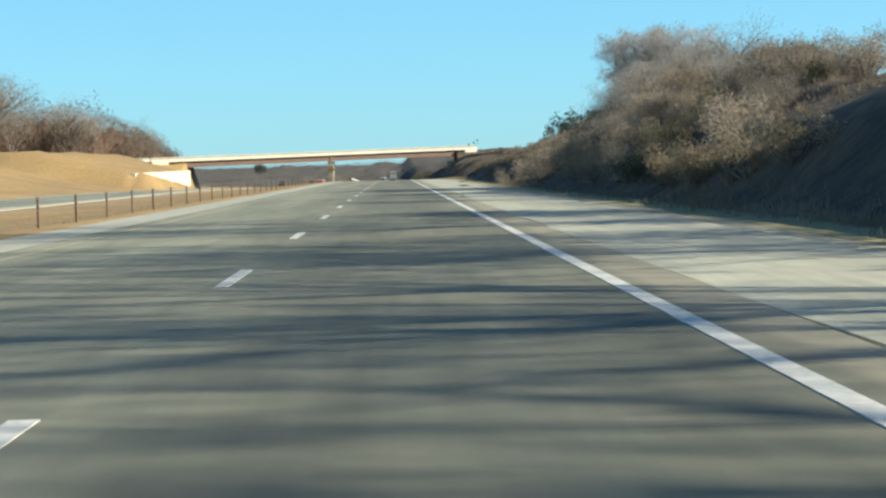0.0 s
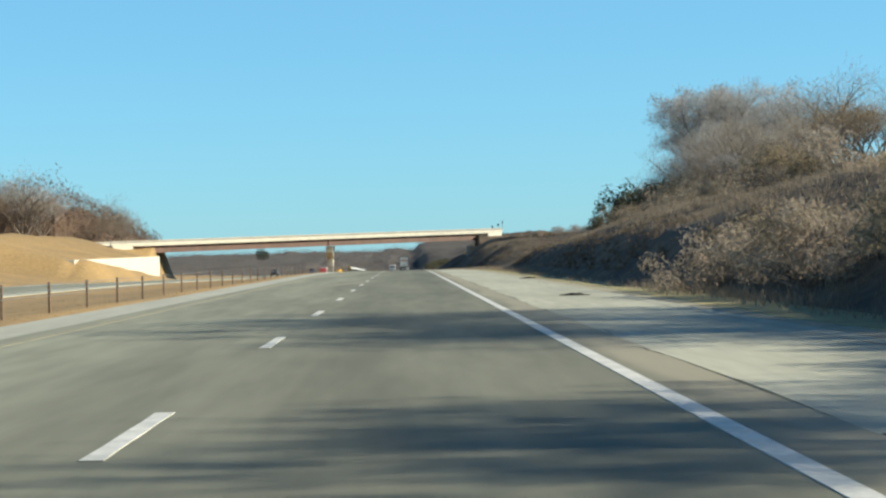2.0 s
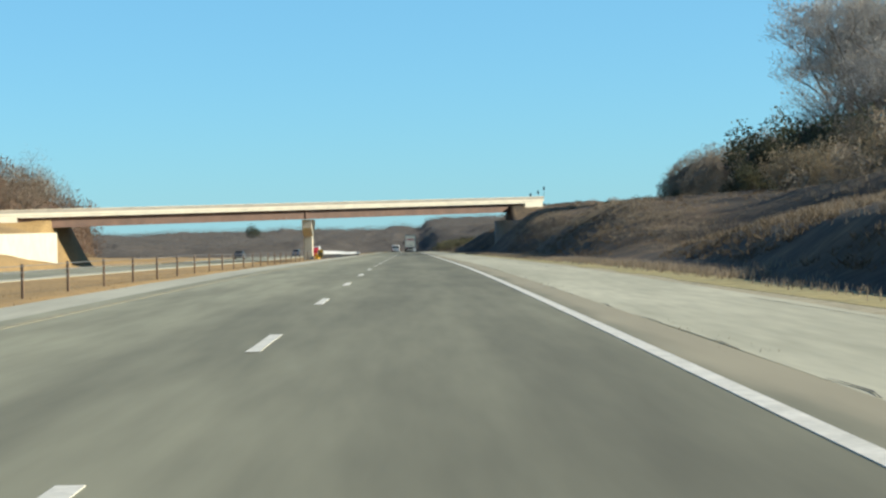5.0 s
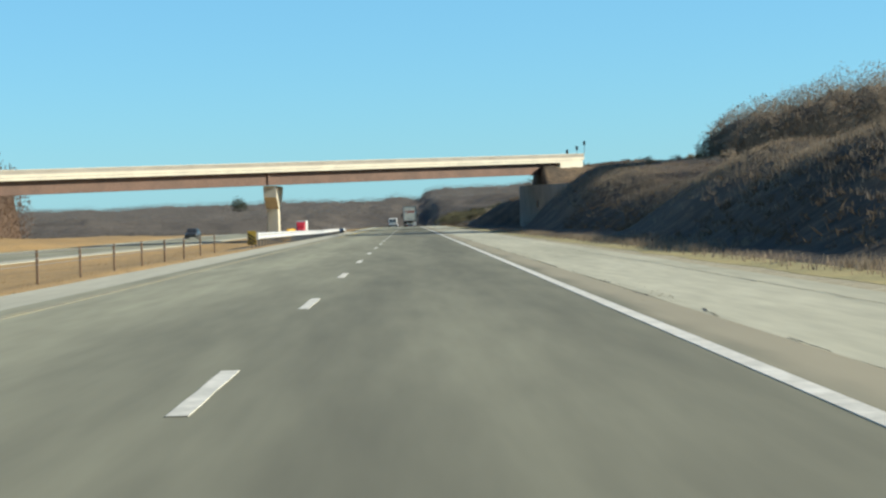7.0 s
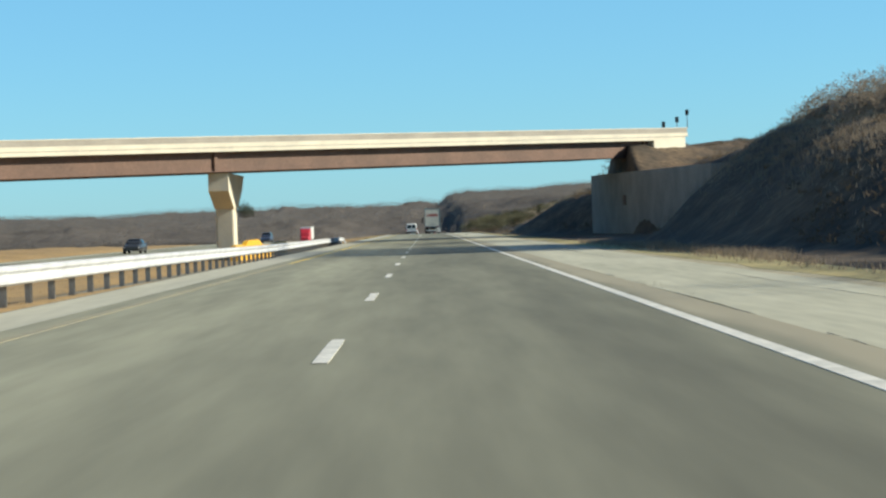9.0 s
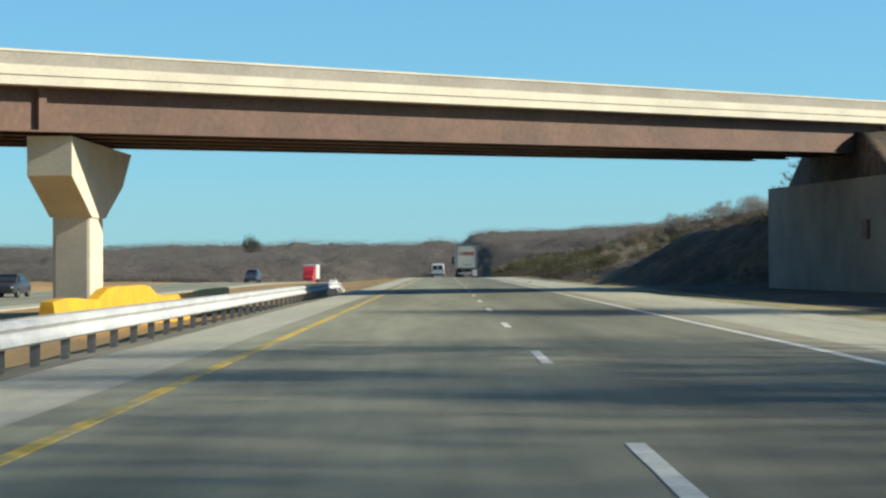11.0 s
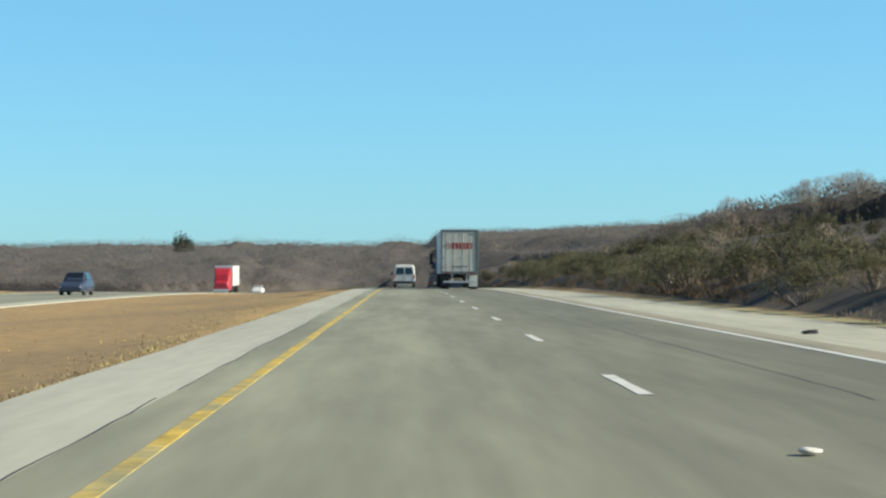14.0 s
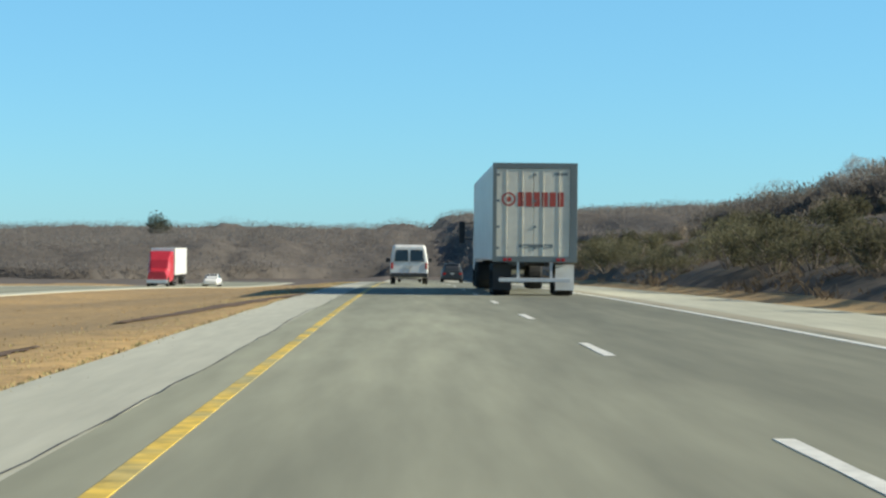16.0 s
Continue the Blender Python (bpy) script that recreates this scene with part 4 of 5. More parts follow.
def far_height(x, y):
    if abs(x) > 0.45 * (y - 330):
        return 0.0
    front = table(x, [(-60, 846), (-24, 880), (24, 880), (75, 812)]) + 5 * noise.noise((x * 0.04, 0, 8))
    if y < front:
        return 0.0
    return (10.5 + 3.2 * noise.noise((x * 0.02, y * 0.02, 3.0)) + 1.5 * noise.noise((x * 0.06, 0, 6.0))) * (1 - 0.28 * step(15, 40, x)) * (0.35 + 0.65 * step(front, front + 45, y))


def side_height(x, y):
    f = (-58 - x) / 62
    edge = 470 - 60 * f + 5 * noise.noise((x * 0.1, 0, 1))
    if not (0 <= f <= 1.05 and edge < y < edge + 45):
        return 0.0
    return 10.5 + 14.5 * min(f / 0.28, 1) + 2.5 * noise.noise((x * 0.07, y * 0.07, 3))


def hill_height(x, y):
    if x < 68 + 2 * noise.noise((y * 0.1, 0, 2)):
        return 0.0
    return table(x, [(68, 8), (72, 13), (77, 17), (82, 16), (87, 20), (93, 22.5), (104, 24), (125, 24)]) + 2.5 * noise.noise((x * 0.09, y * 0.05, 5))


def ridge_height(x, y):
    if x < 37 + 2.5 * noise.noise((y * 0.12, 0, 4)) + 0.02 * (y - 190):
        return 0.0
    return 3.4 + 3.6 * min(max((y - 190) / 120, 0), 1) + 1.6 * noise.noise((x * 0.1, y * 0.1, 6))


canopy("far_woods", "grey-brown bare woods on the far hills", FAR_WOOD, spaced([(-330, 331, 1.9)]), spaced([(800, 940, 2.4), (940, 1330, 9)]), far_height, 8.0, 2.0, 0.6, 3, 0.16, 30.0)
canopy("side_woods", "reddish-brown bare woods beyond the oncoming lanes", RED_WOOD, spaced([(-124, -56, 1.2)]), spaced([(405, 520, 1.4)]), side_height, 5.5, 4.0, 0.8, 4)
canopy("hill_woods", "dense brown woods on the rise past the bank", TWIG, spaced([(60, 125, 1.2)]), spaced([(594, 640, 1.4)]), hill_height, 6.5, 7.0, 0.7, 5, 0.28, 60.0)
def rise_height(x, y):
    if x < 37 + 3 * noise.noise((y * 0.08, 0, 7)) or y < 684 + 6 * noise.noise((x * 0.1, 0, 3)):
        return 0.0
    return 5.2 + 2.4 * min((x - 36) / 16, 1) + 3.0 * noise.noise((x * 0.08, y * 0.03, 9))


canopy("rise_woods", "dense grey-brown bare woods on the rise past the overpass", RISE_WOOD, spaced([(33, 80, 1.2)]), spaced([(680, 775, 1.6)]), rise_height, 6.5, 5.0, 0.6, 7, 0.4, 36.0)
canopy("ridge_thicket", "dense brown thicket of bare trees on the ridge", BRUSH, spaced([(33, 62, 0.7)]), spaced([(190, 336, 1.0)]), ridge_height, 4.0, 6.0, 0.6, 6)

# paved strip under the guardrail
ys_apron = spaced([(294, 466, 4.0)])
vs, fs = [], []
for y in ys_apron:
    z = zr(y) - 0.012
    edge, low = table(y, RAIL_X) - 0.65, table(y, RAIL_DROP) * 1.05 + 0.02
    vs += [(edge - 0.1 + 0.12 * noise.noise((y * 0.3, 2, 0)), y, z - low - 0.35), (edge, y, z - low), (-5.4, y, z), (-5.4, y, z - 0.2)]
for k in range(len(ys_apron) - 1):
    for c in range(3):
        fs.append((4 * k + c, 4 * k + c + 1, 4 * k + c + 5, 4 * k + c + 4))
tagged(mesh_object("rail_apron", vs, fs, APRON), "dark grey asphalt strip under the guardrail", "paving", kind="structure")

# rumble bars in the hard shoulder
rnd_groove = random.Random(4)
vs, fs = [], []
for y0, y1 in ((119.5, 131.0),):
    y = y0
    while y < y1:
        b = len(vs)
        z = zr(y) + 0.002
        x0, x1 = 3.93 + rnd_groove.uniform(-0.03, 0.03), 4.36 + rnd_groove.uniform(-0.03, 0.03)
        for yy, dz in ((y, 0.0), (y + 0.04, 0.02), (y + 0.10, 0.02), (y + 0.16, 0.0)):
            vs += [(x0, yy, z + dz), (x1, yy, z + dz)]
        fs += [(b, b + 1, b + 3, b + 2), (b + 2, b + 3, b + 5, b + 4), (b + 4, b + 5, b + 7, b + 6)]
        y += 0.33
tagged(mesh_object("rumble_bars", vs, fs, RUMBLE), "worn raised rumble bars in the hard shoulder", "road marking", kind="stuff")

# dark strips laid on the median grass in place of a moving shadow
streaks = thing("wheel_rut", "dark streak on the median grass in place of a moving shadow", "rut", kind="structure")
for line in (((-5.35, 579), (-6.1, 569), (-6.5, 560), (-6.95, 553.5)), ((-6.65, 545.5), (-7.3, 541), (-7.95, 537.5))):
    vs, fs = [], []
    rut = random.Random(len(line))
    for k in range(40):
        f = k / 39
        y = line[0][1] + (line[-1][1] - line[0][1]) * f
        x = float(np.interp(-y, [-p[1] for p in line], [p[0] for p in line]))
        w = (0.10 + 0.26 * sin(pi * f)) * rut.uniform(0.75, 1.25)
        for u in (-w, 0, w):
            vs.append((x + u + rut.gauss(0, 0.03), y, ground_z(x + u, y) + (0.012 if u else 0.03)))
        if k:
            b = 3 * k - 3
            fs += [(b, b + 1, b + 4, b + 3), (b + 1, b + 2, b + 5, b + 4)]
    mesh_object("rut", vs, fs, SHADE_STREAK, streaks)

# tar-sealed cracks and scraps of tyre
rnd = random.Random(8)
cracks = thing("shoulder_cracks", "dark tar-sealed cracks in the hard shoulder", "road marking", kind="structure")
for x0, y0, y1 in ((6.9, 20, 90), (7.0, 100, 178), (6.6, 200, 320), (6.2, 340, 395), (1.83, 470, 500), (-4.16, 432, 470), (-4.15, 471, 520), (-4.16, 522, 590)) + tuple((4.42, y, y + 1.6 + (y * 7 % 5)) for y in range(40, 330, 5)):
    vs, fs = [], []
    n = max(int((y1 - y0) / 0.8), 6)
    drift = 0.0
    for i in range(n + 1):
        drift = drift * 0.92 + rnd.gauss(0, 0.018)
        y, w = y0 + (y1 - y0) * i / n, rnd.uniform(0.004, 0.014)
        z = zr(y) + 0.002
        vs += [(x0 + drift - w, y, z), (x0 + drift + w, y, z)]
    for i in range(n):
        fs.append((2 * i, 2 * i + 1, 2 * i + 3, 2 * i + 2))
    mesh_object("crack", vs, fs, CRACK, cracks)
vs, fs = [], []
for i in range(30):
    f = i / 29
    y = 103 + 25 * f
    z = zr(y) + 0.003
    c = -3.3 + 3.3 * f
    w = 0.10 + 0.30 * f * min((1 - f) * 8, 1) + 0.12 * noise.noise((f * 14, 0, 2))
    vs += [(c - w + 0.1 * noise.noise((f * 20, 5, 0)), y, z), (c + w, y, z)]
    if i:
        fs.append((2 * i - 2, 2 * i - 1, 2 * i + 1, 2 * i))
tagged(mesh_object("lane_stain", vs, fs, STAIN), "pale dusty stain across the lane", "road marking", kind="structure")


def tyre_scrap(x, y, turn, seed):
    r = random.Random(seed)
    ob = thing("tyre_scrap", "torn black strip of lorry tyre lying on the shoulder", "debris", group="tyre scraps on the shoulder", at=pose(x, y, zr(y) - 0.004, 0, 0, turn))
    vs, fs = [], []
    n = 10
    for i in range(n + 1):
        a = i / n
        w = 0.07 * (0.6 + 0.6 * r.random())
        h = 0.02 + 0.06 * sin(a * pi) ** 2 * r.uniform(0.6, 1.2)
        px_, py_ = (a - 0.5) * 0.8, 0.12 * sin(a * 5 + seed)
        vs += [(px_, py_ - w, 0), (px_, py_ - w * 0.8, h), (px_, py_ + w * 0.8, h * 0.85), (px_, py_ + w, 0)]
    for i in range(n):
        for c in range(3):
            fs.append((4 * i + c, 4 * i + c + 1, 4 * i + c + 5, 4 * i + c + 4))
    fs += [(3, 2, 1, 0), (4 * n, 4 * n + 1, 4 * n + 2, 4 * n + 3)]
    mesh_object("strip", vs, fs, RUBBER, ob)


tyre_scrap(7.35, 128.5, 20, 1)
tyre_scrap(6.1, 93.0, -10, 2)
tyre_scrap(5.14, 487.1, 70, 3)


def paper_scrap(x, y):
    ob = thing("crumpled_bag", "crumpled pale bag lying on the lane", "litter", at=pose(x, y, zr(y), 0, 0, 30))
    bm = bmesh.new()
    bmesh.ops.create_icosphere(bm, subdivisions=3, radius=0.06)
    for v in bm.verts:
        k = 1 + 0.55 * noise.noise(v.co * 11)
        v.co = Vector((v.co.x * 1.3 * k, v.co.y * k, max(v.co.z * 0.35 * k + 0.03, 0.0)))
    part("bag", bm, LINE_WHITE, ob)


paper_scrap(0.25, 465.3)

# ---------------------------------------------------------------- vehicles
def paint(name, colour, rough=0.35, metal=0.0):
    return material(name, colour, tuple(c * 0.88 for c in colour), 1.2, rough, metal, fine=5, mix=0.08)


WHITE_PAINT = paint("white_paint", (0.78, 0.77, 0.73))
DOOR_CREAM = paint("cream_trailer_doors", (0.74, 0.70, 0.58), 0.45)
FRAME_GREY = paint("grey_green_trailer_frame", (0.17, 0.20, 0.20), 0.5)
SIDE_GREY = paint("pale_grey_trailer_side", (0.60, 0.62, 0.62), 0.4)
LOGO_RED = paint("faded_red_print", (0.42, 0.07, 0.05), 0.5)
DARK_STEEL = paint("dark_chassis_steel", (0.035, 0.035, 0.036), 0.6)
TAIL_RED = paint("red_tail_lamp", (0.45, 0.02, 0.02), 0.25)
PLATE = paint("pale_number_plate", (0.55, 0.55, 0.52), 0.4)
RIM = paint("silver_wheel_rim", (0.55, 0.55, 0.55), 0.3, 0.7)
RED_PAINT = paint("red_cab_paint", (0.50, 0.035, 0.05))
DARK_BLUE = paint("dark_blue_car_paint", (0.05, 0.065, 0.10))
CHARCOAL = paint("charcoal_car_paint", (0.045, 0.048, 0.052))
SILVER = paint("silver_car_paint", (0.50, 0.51, 0.52), 0.3, 0.3)
GLASS = bpy.data.materials.new("dark_vehicle_glass")
GLASS.use_nodes = True
g = GLASS.node_tree.nodes["Principled BSDF"]
g.inputs["Base Color"].default_value, g.inputs["Roughness"].default_value = (0.015, 0.02, 0.025, 1), 0.08
LAMP = paint("clear_headlamp", (0.75, 0.75, 0.72), 0.15)


def wheel(parent, x, y, r, w, name="wheel"):
    """A wheel that stands on the ground, with tyre and rim; x is its middle."""
    hub = new(name)
    hub.parent = parent
    hub.matrix_basis = pose(x, y, r)
    bm = bmesh.new()
    n = 20
    prof = [(-w / 2, r * 0.62), (-w / 2, r * 0.93), (-w * 0.36, r), (w * 0.36, r), (w / 2, r * 0.93), (w / 2, r * 0.62)]
    rings = [[bm.verts.new((px_, cos(2 * pi * i / n) * pr, sin(2 * pi * i / n) * pr)) for i in range(n)] for px_, pr in prof]
    for a, b in zip(rings, rings[1:]):
        for i in range(n):
            j = (i + 1) % n
            bm.faces.new((a[i], a[j], b[j], b[i]))
    bmesh.ops.recalc_face_normals(bm, faces=bm.faces)
    part("tyre", bm, RUBBER, hub, smooth=False)
    bm = bmesh.new()
    cylinder(bm, (-w * 0.42, 0, 0), (w * 0.42, 0, 0), r * 0.63, sides=16)
    part("rim", bm, RIM, hub)
    return hub


def loft(sections, mat, name, parent, bevel=0.06, label=""):
    """A body from cross-sections along y: each (y, half width below, half width above, z below, z middle, z above)."""
    bm = bmesh.new()
    rows = []
    for y, wb, wt, z0, zm, z1 in sections:
        rows.append([bm.verts.new(p) for p in ((-wb * 0.94, y, z0), (-wb, y, z0 + 0.15), (-wb, y, zm), (-wt, y, z1 - 0.08), (-wt * 0.88, y, z1), (wt * 0.88, y, z1), (wt, y, z1 - 0.08), (wb, y, zm), (wb, y, z0 + 0.15), (wb * 0.94, y, z0))])
    k = len(rows[0])
    for a, b in zip(rows, rows[1:]):
        for i in range(k):
            j = (i + 1) % k
            bm.faces.new((a[i], b[i], b[j], a[j]))
    bm.faces.new(rows[0])
    bm.faces.new(rows[-1][::-1])
    bmesh.ops.recalc_face_normals(bm, faces=bm.faces)
    edges = [e for e in bm.edges if e.calc_face_angle(0) > 0.6]
    bmesh.ops.bevel(bm, geom=edges, offset=bevel, segments=2, profile=0.6, affect="EDGES")
    return part(name, bm, mat, parent, label)


def pane(parent, name, corners, mat, thick=0.012, label=""):
    a, b, c = (Vector(p) for p in corners[:3])
    n = (b - a).cross(c - a).normalized()
    return part(name, prism(corners, n, thick), mat, parent, label)


# --- lorry with a box trailer
lorry = thing("trailer_lorry", "white box-trailer lorry with cream rear doors and a faded red mark", "lorry", at=pose(1.72, 579.5, zr(581) + 0.004, -0.4))
part("trailer_box", block(-1.29, 1.29, 0.06, 15.9, 1.12, 4.08, bevel=0.03), SIDE_GREY, lorry, "pale grey trailer box")
bm = bmesh.new()
box(bm, -1.30, -1.19, -0.05, 0.14, 1.05, 4.10, bevel=0.01)
box(bm, 1.07, 1.30, -0.05, 0.14, 1.05, 4.10, bevel=0.01)
box(bm, -1.19, 1.07, -0.05, 0.14, 3.93, 4.10, bevel=0.01)
box(bm, -1.19, 1.07, -0.05, 0.14, 1.05, 1.22, bevel=0.01)
part("rear_frame", bm, FRAME_GREY, lorry, "dark grey-green rear door frame")
for a, b in ((-1.185, -0.064), (-0.056, 1.065)):
    door = part("rear_door", block(a, b, -0.03, 0.055, 1.225, 3.925, bevel=0.012), DOOR_CREAM, lorry, "cream trailer door")
    for f in (0.28, 0.72):
        x = a + (b - a) * f
        bm = bmesh.new()
        cylinder(bm, (x, -0.038, 1.18), (x, -0.038, 3.95), 0.006, sides=8)
        box(bm, x - 0.02, x + 0.16, -0.046, -0.036, 1.52, 1.55)
        part("lock_rod", bm, DOOR_CREAM, door, "thin cream locking rod")
    for z in (1.45, 2.1, 2.9, 3.7):
        x = a if a < 0 else b
        part("hinge", block(x - 0.09 * (1 if x > 0 else 0), x + 0.09 * (1 if x < 0 else 0), -0.045, -0.031, z, z + 0.07), FRAME_GREY, door)
n = 28
for r0, r1, name in ((0.155, 0.215, "red_ring"), (0.0, 0.085, "red_dot")):
    bm = bmesh.new()
    for i in range(n):
        a0, a1 = 2 * pi * i / n, 2 * pi * (i + 1) / n
        pts = [(-0.82 + cos(a) * r, -0.036, 2.98 + sin(a) * r) for a, r in ((a0, r1), (a1, r1), (a1, max(r0, 0.001)), (a0, max(r0, 0.001)))]
        bm.faces.new([bm.verts.new(p) for p in pts])
    bmesh.ops.remove_doubles(bm, verts=bm.verts, dist=0.002)
    part(name, bm, LOGO_RED, lorry, "plain faded red print")
for k in range(6):
    x = -0.54 + k * 0.245
    bm = bmesh.new()
    box(bm, x, x + 0.19, -0.037, -0.033, 2.76, 3.20)
    part("red_bar", bm, LOGO_RED, lorry, "faded red printed bar")
bm = bmesh.new()
box(bm, -0.5, 0.55, -0.037, -0.033, 1.50, 1.60)
part("grey_bar", bm, FRAME_GREY, lorry, "small grey printed bar")
bm = bmesh.new()
box(bm, 0.58, 1.0, -0.037, -0.033, 3.72, 3.80)
part("grey_bar", bm, FRAME_GREY, lorry)
for side in (-1, 1):
    for k in range(2):
        part("tail_lamp", block(side * 0.82 + 0.15 * k - 0.16, side * 0.82 + 0.15 * k - 0.05, -0.07, -0.05, 1.08, 1.17, bevel=0.01), TAIL_RED, lorry, "red tail lamp")
bm = bmesh.new()
box(bm, -0.55, -0.47, 0.0, 0.12, 0.50, 1.06, bevel=0.01)
box(bm, 0.47, 0.55, 0.0, 0.12, 0.50, 1.06, bevel=0.01)
box(bm, -1.1, 1.1, -0.02, 0.10, 0.44, 0.56, bevel=0.015)
part("under_run_bar", bm, SIDE_GREY, lorry, "pale steel under-run bar")
bm = bmesh.new()
box(bm, -0.45, -0.3, 0.15, 15.5, 0.92, 1.118)
box(bm, 0.3, 0.45, 0.15, 15.5, 0.92, 1.118)
part("chassis", bm, DARK_STEEL, lorry)
for side, m, text in ((-1, DARK_STEEL, "dark mud flap"), (1, WHITE_PAINT, "pale mud flap")):
    part("mud_flap", block(side * 0.97 - 0.29, side * 0.97 + 0.29, 0.55, 0.565, 0.18, 0.98), m, lorry, text)
for y in (1.25, 2.55, 13.9, 15.2, 18.6):
    for side in (-1, 1):
        wheel(lorry, side * (0.98 if y < 18 else 1.05), y, 0.51, 0.56 if y < 18 else 0.30)
loft([(14.2, 1.0, 1.0, 0.75, 0.9, 1.08), (16.3, 1.0, 1.0, 0.7, 0.85, 1.08)], DARK_STEEL, "tractor_frame", lorry)
loft([(16.35, 1.22, 1.2, 0.7, 2.2, 3.7), (17.6, 1.22, 1.2, 0.6, 2.2, 3.75), (18.6, 1.2, 1.05, 0.55, 1.9, 2.9), (18.9, 1.15, 1.0, 0.5, 1.3, 1.9), (20.0, 1.05, 0.9, 0.5, 1.1, 1.65)], SIDE_GREY, "cab", lorry, label="pale grey tractor cab")
for side in (-1, 1):
    bm = bmesh.new()
    cylinder(bm, (side * 1.2, 18.3, 2.6), (side * 1.62, 18.25, 2.55), 0.025, sides=6)
    cylinder(bm, (side * 1.2, 18.3, 1.9), (side * 1.62, 18.25, 1.95), 0.025, sides=6)
    box(bm, side * 1.68 - 0.13, side * 1.68 + 0.13, 18.15, 18.3, 1.75, 2.65, bevel=0.04)
    part("mirror", bm, DARK_STEEL, lorry, "dark tall door mirror")

# --- passenger van
def van(x, y, turn, body_mat, label):
    v = thing("passenger_van", label, "van", at=pose(x, y, zr(y + 2) + 0.004, -0.8, 0, turn))
    loft([(0.0, 0.97, 0.80, 0.42, 1.12, 1.98), (0.12, 0.99, 0.86, 0.38, 1.15, 2.10), (2.6, 1.0, 0.88, 0.36, 1.15, 2.12), (3.7, 1.0, 0.86, 0.36, 1.15, 2.05), (4.45, 0.98, 0.80, 0.36, 1.05, 1.28), (5.5, 0.93, 0.76, 0.38, 0.85, 1.02)], body_mat, "body", v, 0.05)
    for s in (-1, 1):
        pane(v, "rear_window", [(s * 0.06, -0.02, 1.22), (s * 0.78, -0.02, 1.22), (s * 0.70, 0.02, 1.82), (s * 0.06, 0.02, 1.84)][::s], GLASS, 0.02, "dark rear door window")
        part("tail_lamp", block(s * 0.90 - 0.06, s * 0.90 + 0.06, -0.03, 0.05, 0.82, 1.16, bevel=0.015), TAIL_RED, v, "red tail lamp")
        for y0, y1 in ((0.5, 1.7), (1.85, 3.0), (3.15, 3.9)):
            pane(v, "side_window", [(s * 1.0, y0, 1.22), (s * 1.0, y1, 1.22), (s * 0.90, y1, 1.82), (s * 0.90, y0, 1.82)][::s], GLASS, 0.015)
        wheel(v, s * 0.86, 0.95, 0.36, 0.24)
        wheel(v, s * 0.86, 4.55, 0.36, 0.24)
        bm = bmesh.new()
        box(bm, s * 1.16 - 0.10, s * 1.16 + 0.10, 3.75, 3.87, 1.2, 1.42, bevel=0.03)
        box(bm, min(s * 0.95, s * 1.08), max(s * 0.95, s * 1.08), 3.78, 3.84, 1.25, 1.31)
        part("mirror", bm, DARK_STEEL, v)
    part("bumper", block(-0.98, 0.98, -0.14, 0.06, 0.40, 0.62, bevel=0.04), DARK_STEEL, v, "dark rear bumper")
    part("number_plate", block(-0.16, 0.16, -0.035, -0.012, 0.86, 1.02), PLATE, v, "pale blank number plate")
    part("door_seam", block(-0.006, 0.006, -0.012, 0.0, 0.66, 1.15), DARK_STEEL, v)
    return v


van(-2.05, 619.0, 0, WHITE_PAINT, "white full-size passenger van with dark rear windows")


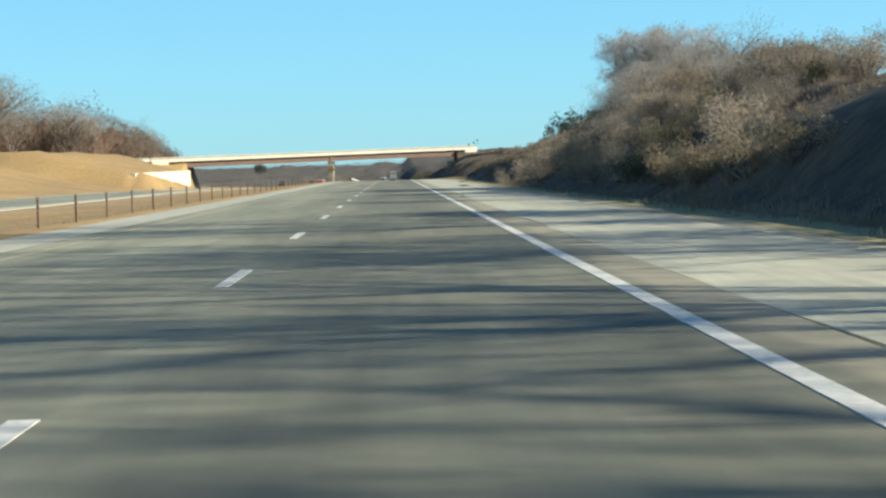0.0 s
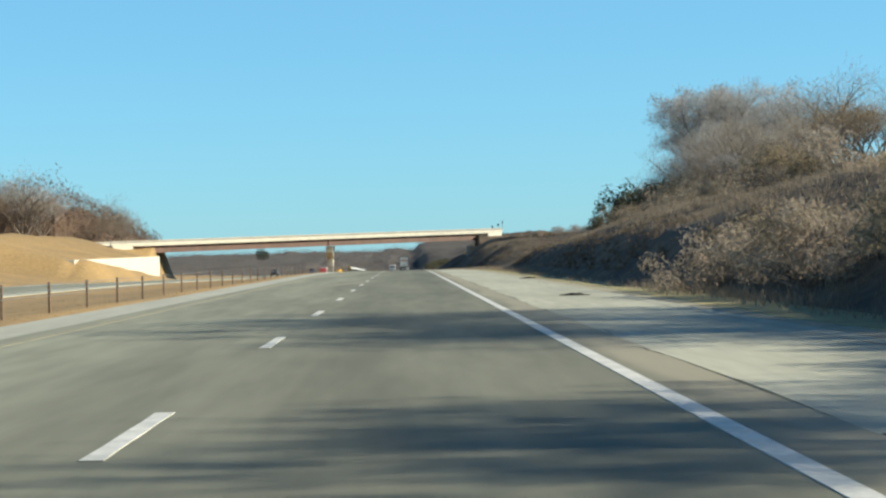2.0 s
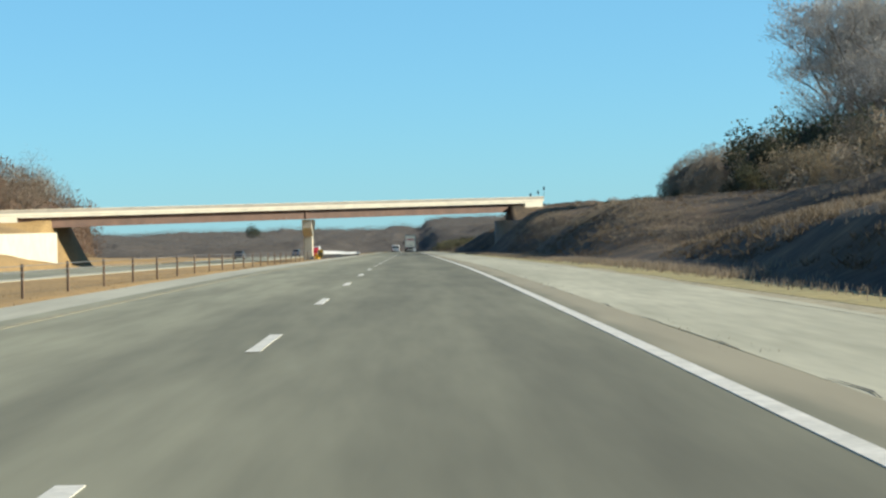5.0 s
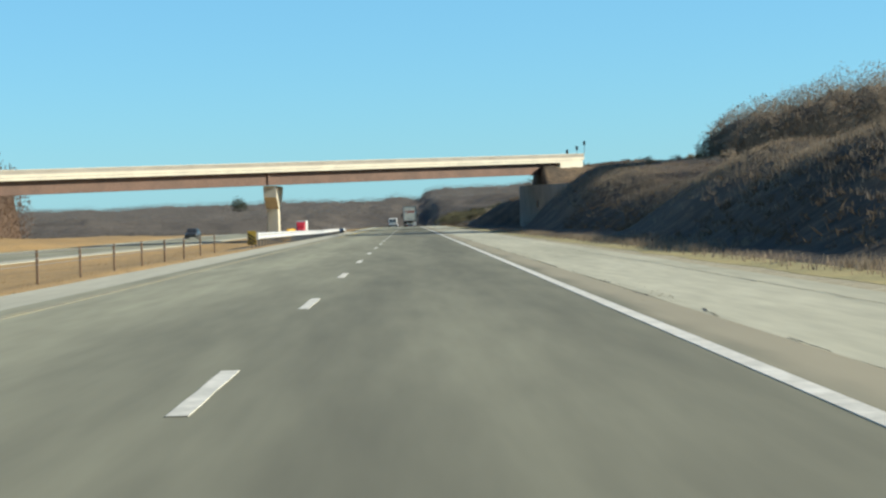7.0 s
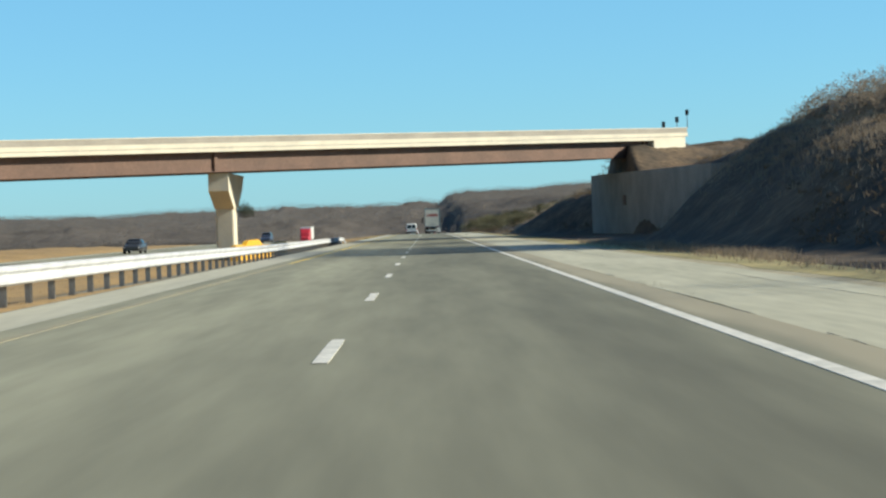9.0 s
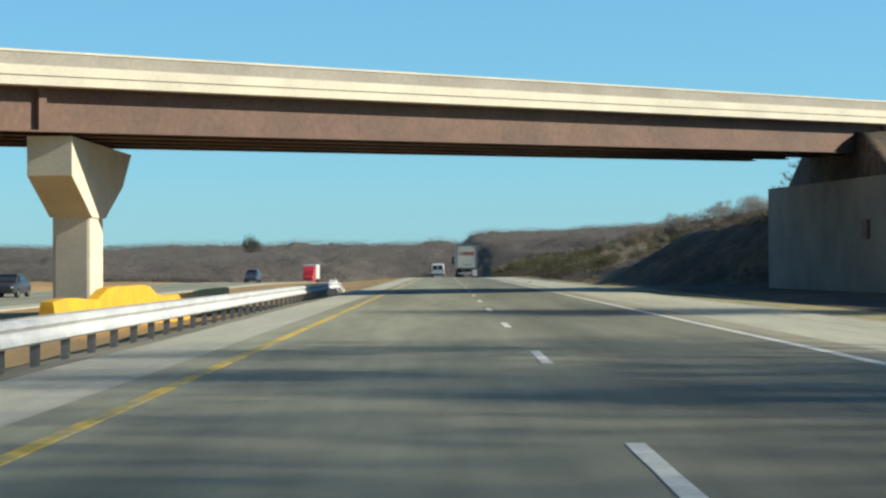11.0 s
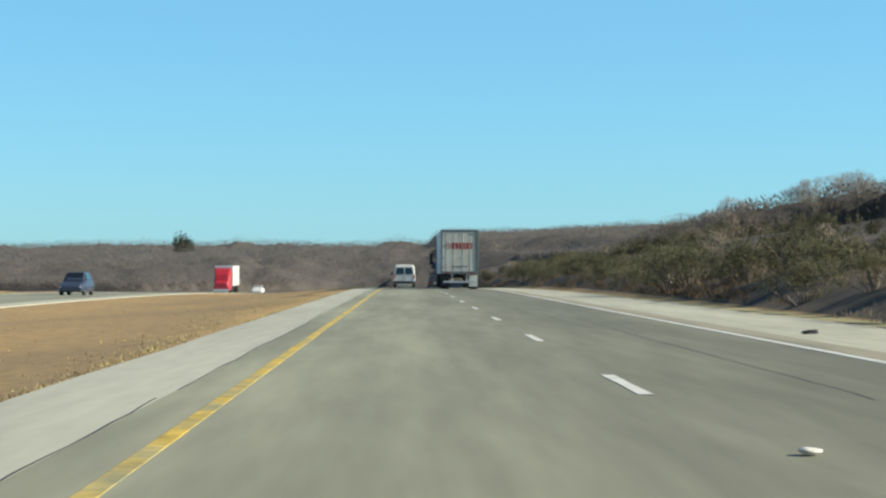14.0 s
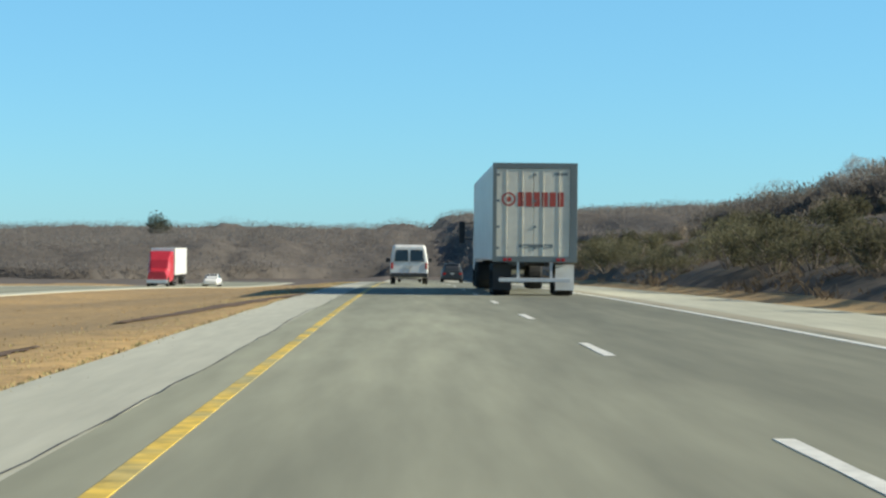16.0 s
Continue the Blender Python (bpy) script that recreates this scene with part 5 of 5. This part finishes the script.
# --- cars
def car(x, y, z, turn, mat, label, tall_=1.48, long_=4.6, group=""):
    c = thing("car", label, "car", group=group, at=pose(x, y, z + 0.004, 0, 0, turn))
    h, L = tall_, long_
    suv = h > 1.6
    loft([(0, 0.82, 0.74, 0.36, 0.66, 0.94 if not suv else 1.05), (0.15, 0.90, 0.82, 0.26, 0.68, 1.0 if not suv else 1.12), (L * 0.6, 0.92, 0.84, 0.24, 0.66, 1.0 if not suv else 1.12), (L * 0.93, 0.88, 0.76, 0.26, 0.60, 0.84), (L, 0.78, 0.66, 0.36, 0.56, 0.70)], mat, "body", c, 0.04)
    base = 0.98 if not suv else 1.10
    back = 0.55 if not suv else 0.08
    loft([(back, 0.74, 0.60, base - 0.25, base, base + 0.12), (back + (0.75 if not suv else 0.35), 0.80, 0.62, base - 0.25, base, h), (L * 0.52, 0.80, 0.64, base - 0.25, base, h), (L * 0.70, 0.78, 0.66, base - 0.25, base - 0.05, base + 0.05)], mat, "roof", c, 0.03)
    r = (0.75 if not suv else 0.35)
    pane(c, "rear_window", [(-0.62, back + 0.06, base + 0.10), (0.62, back + 0.06, base + 0.10), (0.54, back + r - 0.06, h - 0.08), (-0.54, back + r - 0.06, h - 0.08)], GLASS, 0.025)
    pane(c, "windscreen", [(0.62, L * 0.70 - 0.02, base + 0.03), (-0.62, L * 0.70 - 0.02, base + 0.03), (-0.56, L * 0.53, h - 0.05), (0.56, L * 0.53, h - 0.05)], GLASS, 0.025)
    for s in (-1, 1):
        pane(c, "side_window", [(s * 0.80, back + 0.6, base + 0.04), (s * 0.80, L * 0.62, base + 0.04), (s * 0.665, L * 0.52, h - 0.1), (s * 0.665, back + 0.8, h - 0.1)][::s], GLASS, 0.015)
        part("tail_lamp", block(s * 0.68 - 0.14, s * 0.68 + 0.14, -0.03, 0.08, 0.70, 0.86, bevel=0.02), TAIL_RED, c, "red tail lamp")
        part("headlamp", block(s * 0.58 - 0.16, s * 0.58 + 0.16, L - 0.14, L - 0.02, 0.56, 0.68, bevel=0.02), LAMP, c, "clear headlamp")
        wheel(c, s * 0.80, L * 0.19, 0.33, 0.22)
        wheel(c, s * 0.80, L * 0.80, 0.33, 0.22)
    part("number_plate", block(-0.16, 0.16, -0.03, -0.005, 0.72, 0.86), PLATE, c)
    return c


car(1.7, 676, zr(678), 0, CHARCOAL, "charcoal estate car ahead on the motorway", 1.66, 4.7)
car(-1.9, 664, zr(666), 0, SILVER, "silver saloon car ahead on the motorway", 1.45, 4.5)
OPP = lambda y: zr(y) - 0.06 - table(y, LOWER)
car(-25.8, 589, OPP(589), 180, DARK_BLUE, "dark blue estate car on the oncoming carriageway", 1.68, 4.7)
car(-28.2, 468, OPP(468), 180, CHARCOAL, "dark saloon car on the oncoming carriageway", 1.45, 4.5)
car(-24.4, 735, OPP(735), 180, WHITE_PAINT, "small white saloon car on the oncoming carriageway", 1.45, 4.4)

# --- red oncoming lorry
rl = thing("red_lorry", "red-cabbed lorry with a white trailer on the oncoming carriageway", "lorry", at=pose(-28.2, 716.0, OPP(716) + 0.004, 0, 0, 180))
part("trailer_box", block(-1.28, 1.28, -13.2, -3.0, 1.15, 4.05, bevel=0.03), WHITE_PAINT, rl, "white trailer box")
loft([(-2.6, 1.2, 1.18, 0.6, 2.2, 3.75), (-1.0, 1.2, 1.18, 0.5, 2.2, 3.7), (0.2, 1.15, 1.0, 0.45, 1.9, 2.8), (0.5, 1.1, 0.95, 0.45, 1.3, 1.9), (1.7, 1.0, 0.85, 0.45, 1.1, 1.6)], RED_PAINT, "cab", rl, label="red tractor cab")
pane(rl, "windscreen", [(0.85, 0.30, 1.95), (-0.85, 0.30, 1.95), (-0.8, 0.12, 2.6), (0.8, 0.12, 2.6)], GLASS, 0.03)
part("chassis", block(-0.45, 0.45, -13.0, 0.0, 0.75, 1.14), DARK_STEEL, rl)
part("bumper", block(-1.1, 1.1, 1.65, 1.85, 0.35, 0.75, bevel=0.05), SIDE_GREY, rl)
for y in (-12.0, -10.7, -3.8, -2.5, 0.9):
    for s in (-1, 1):
        wheel(rl, s * 0.98, y, 0.5, 0.5 if y < 0 else 0.3)
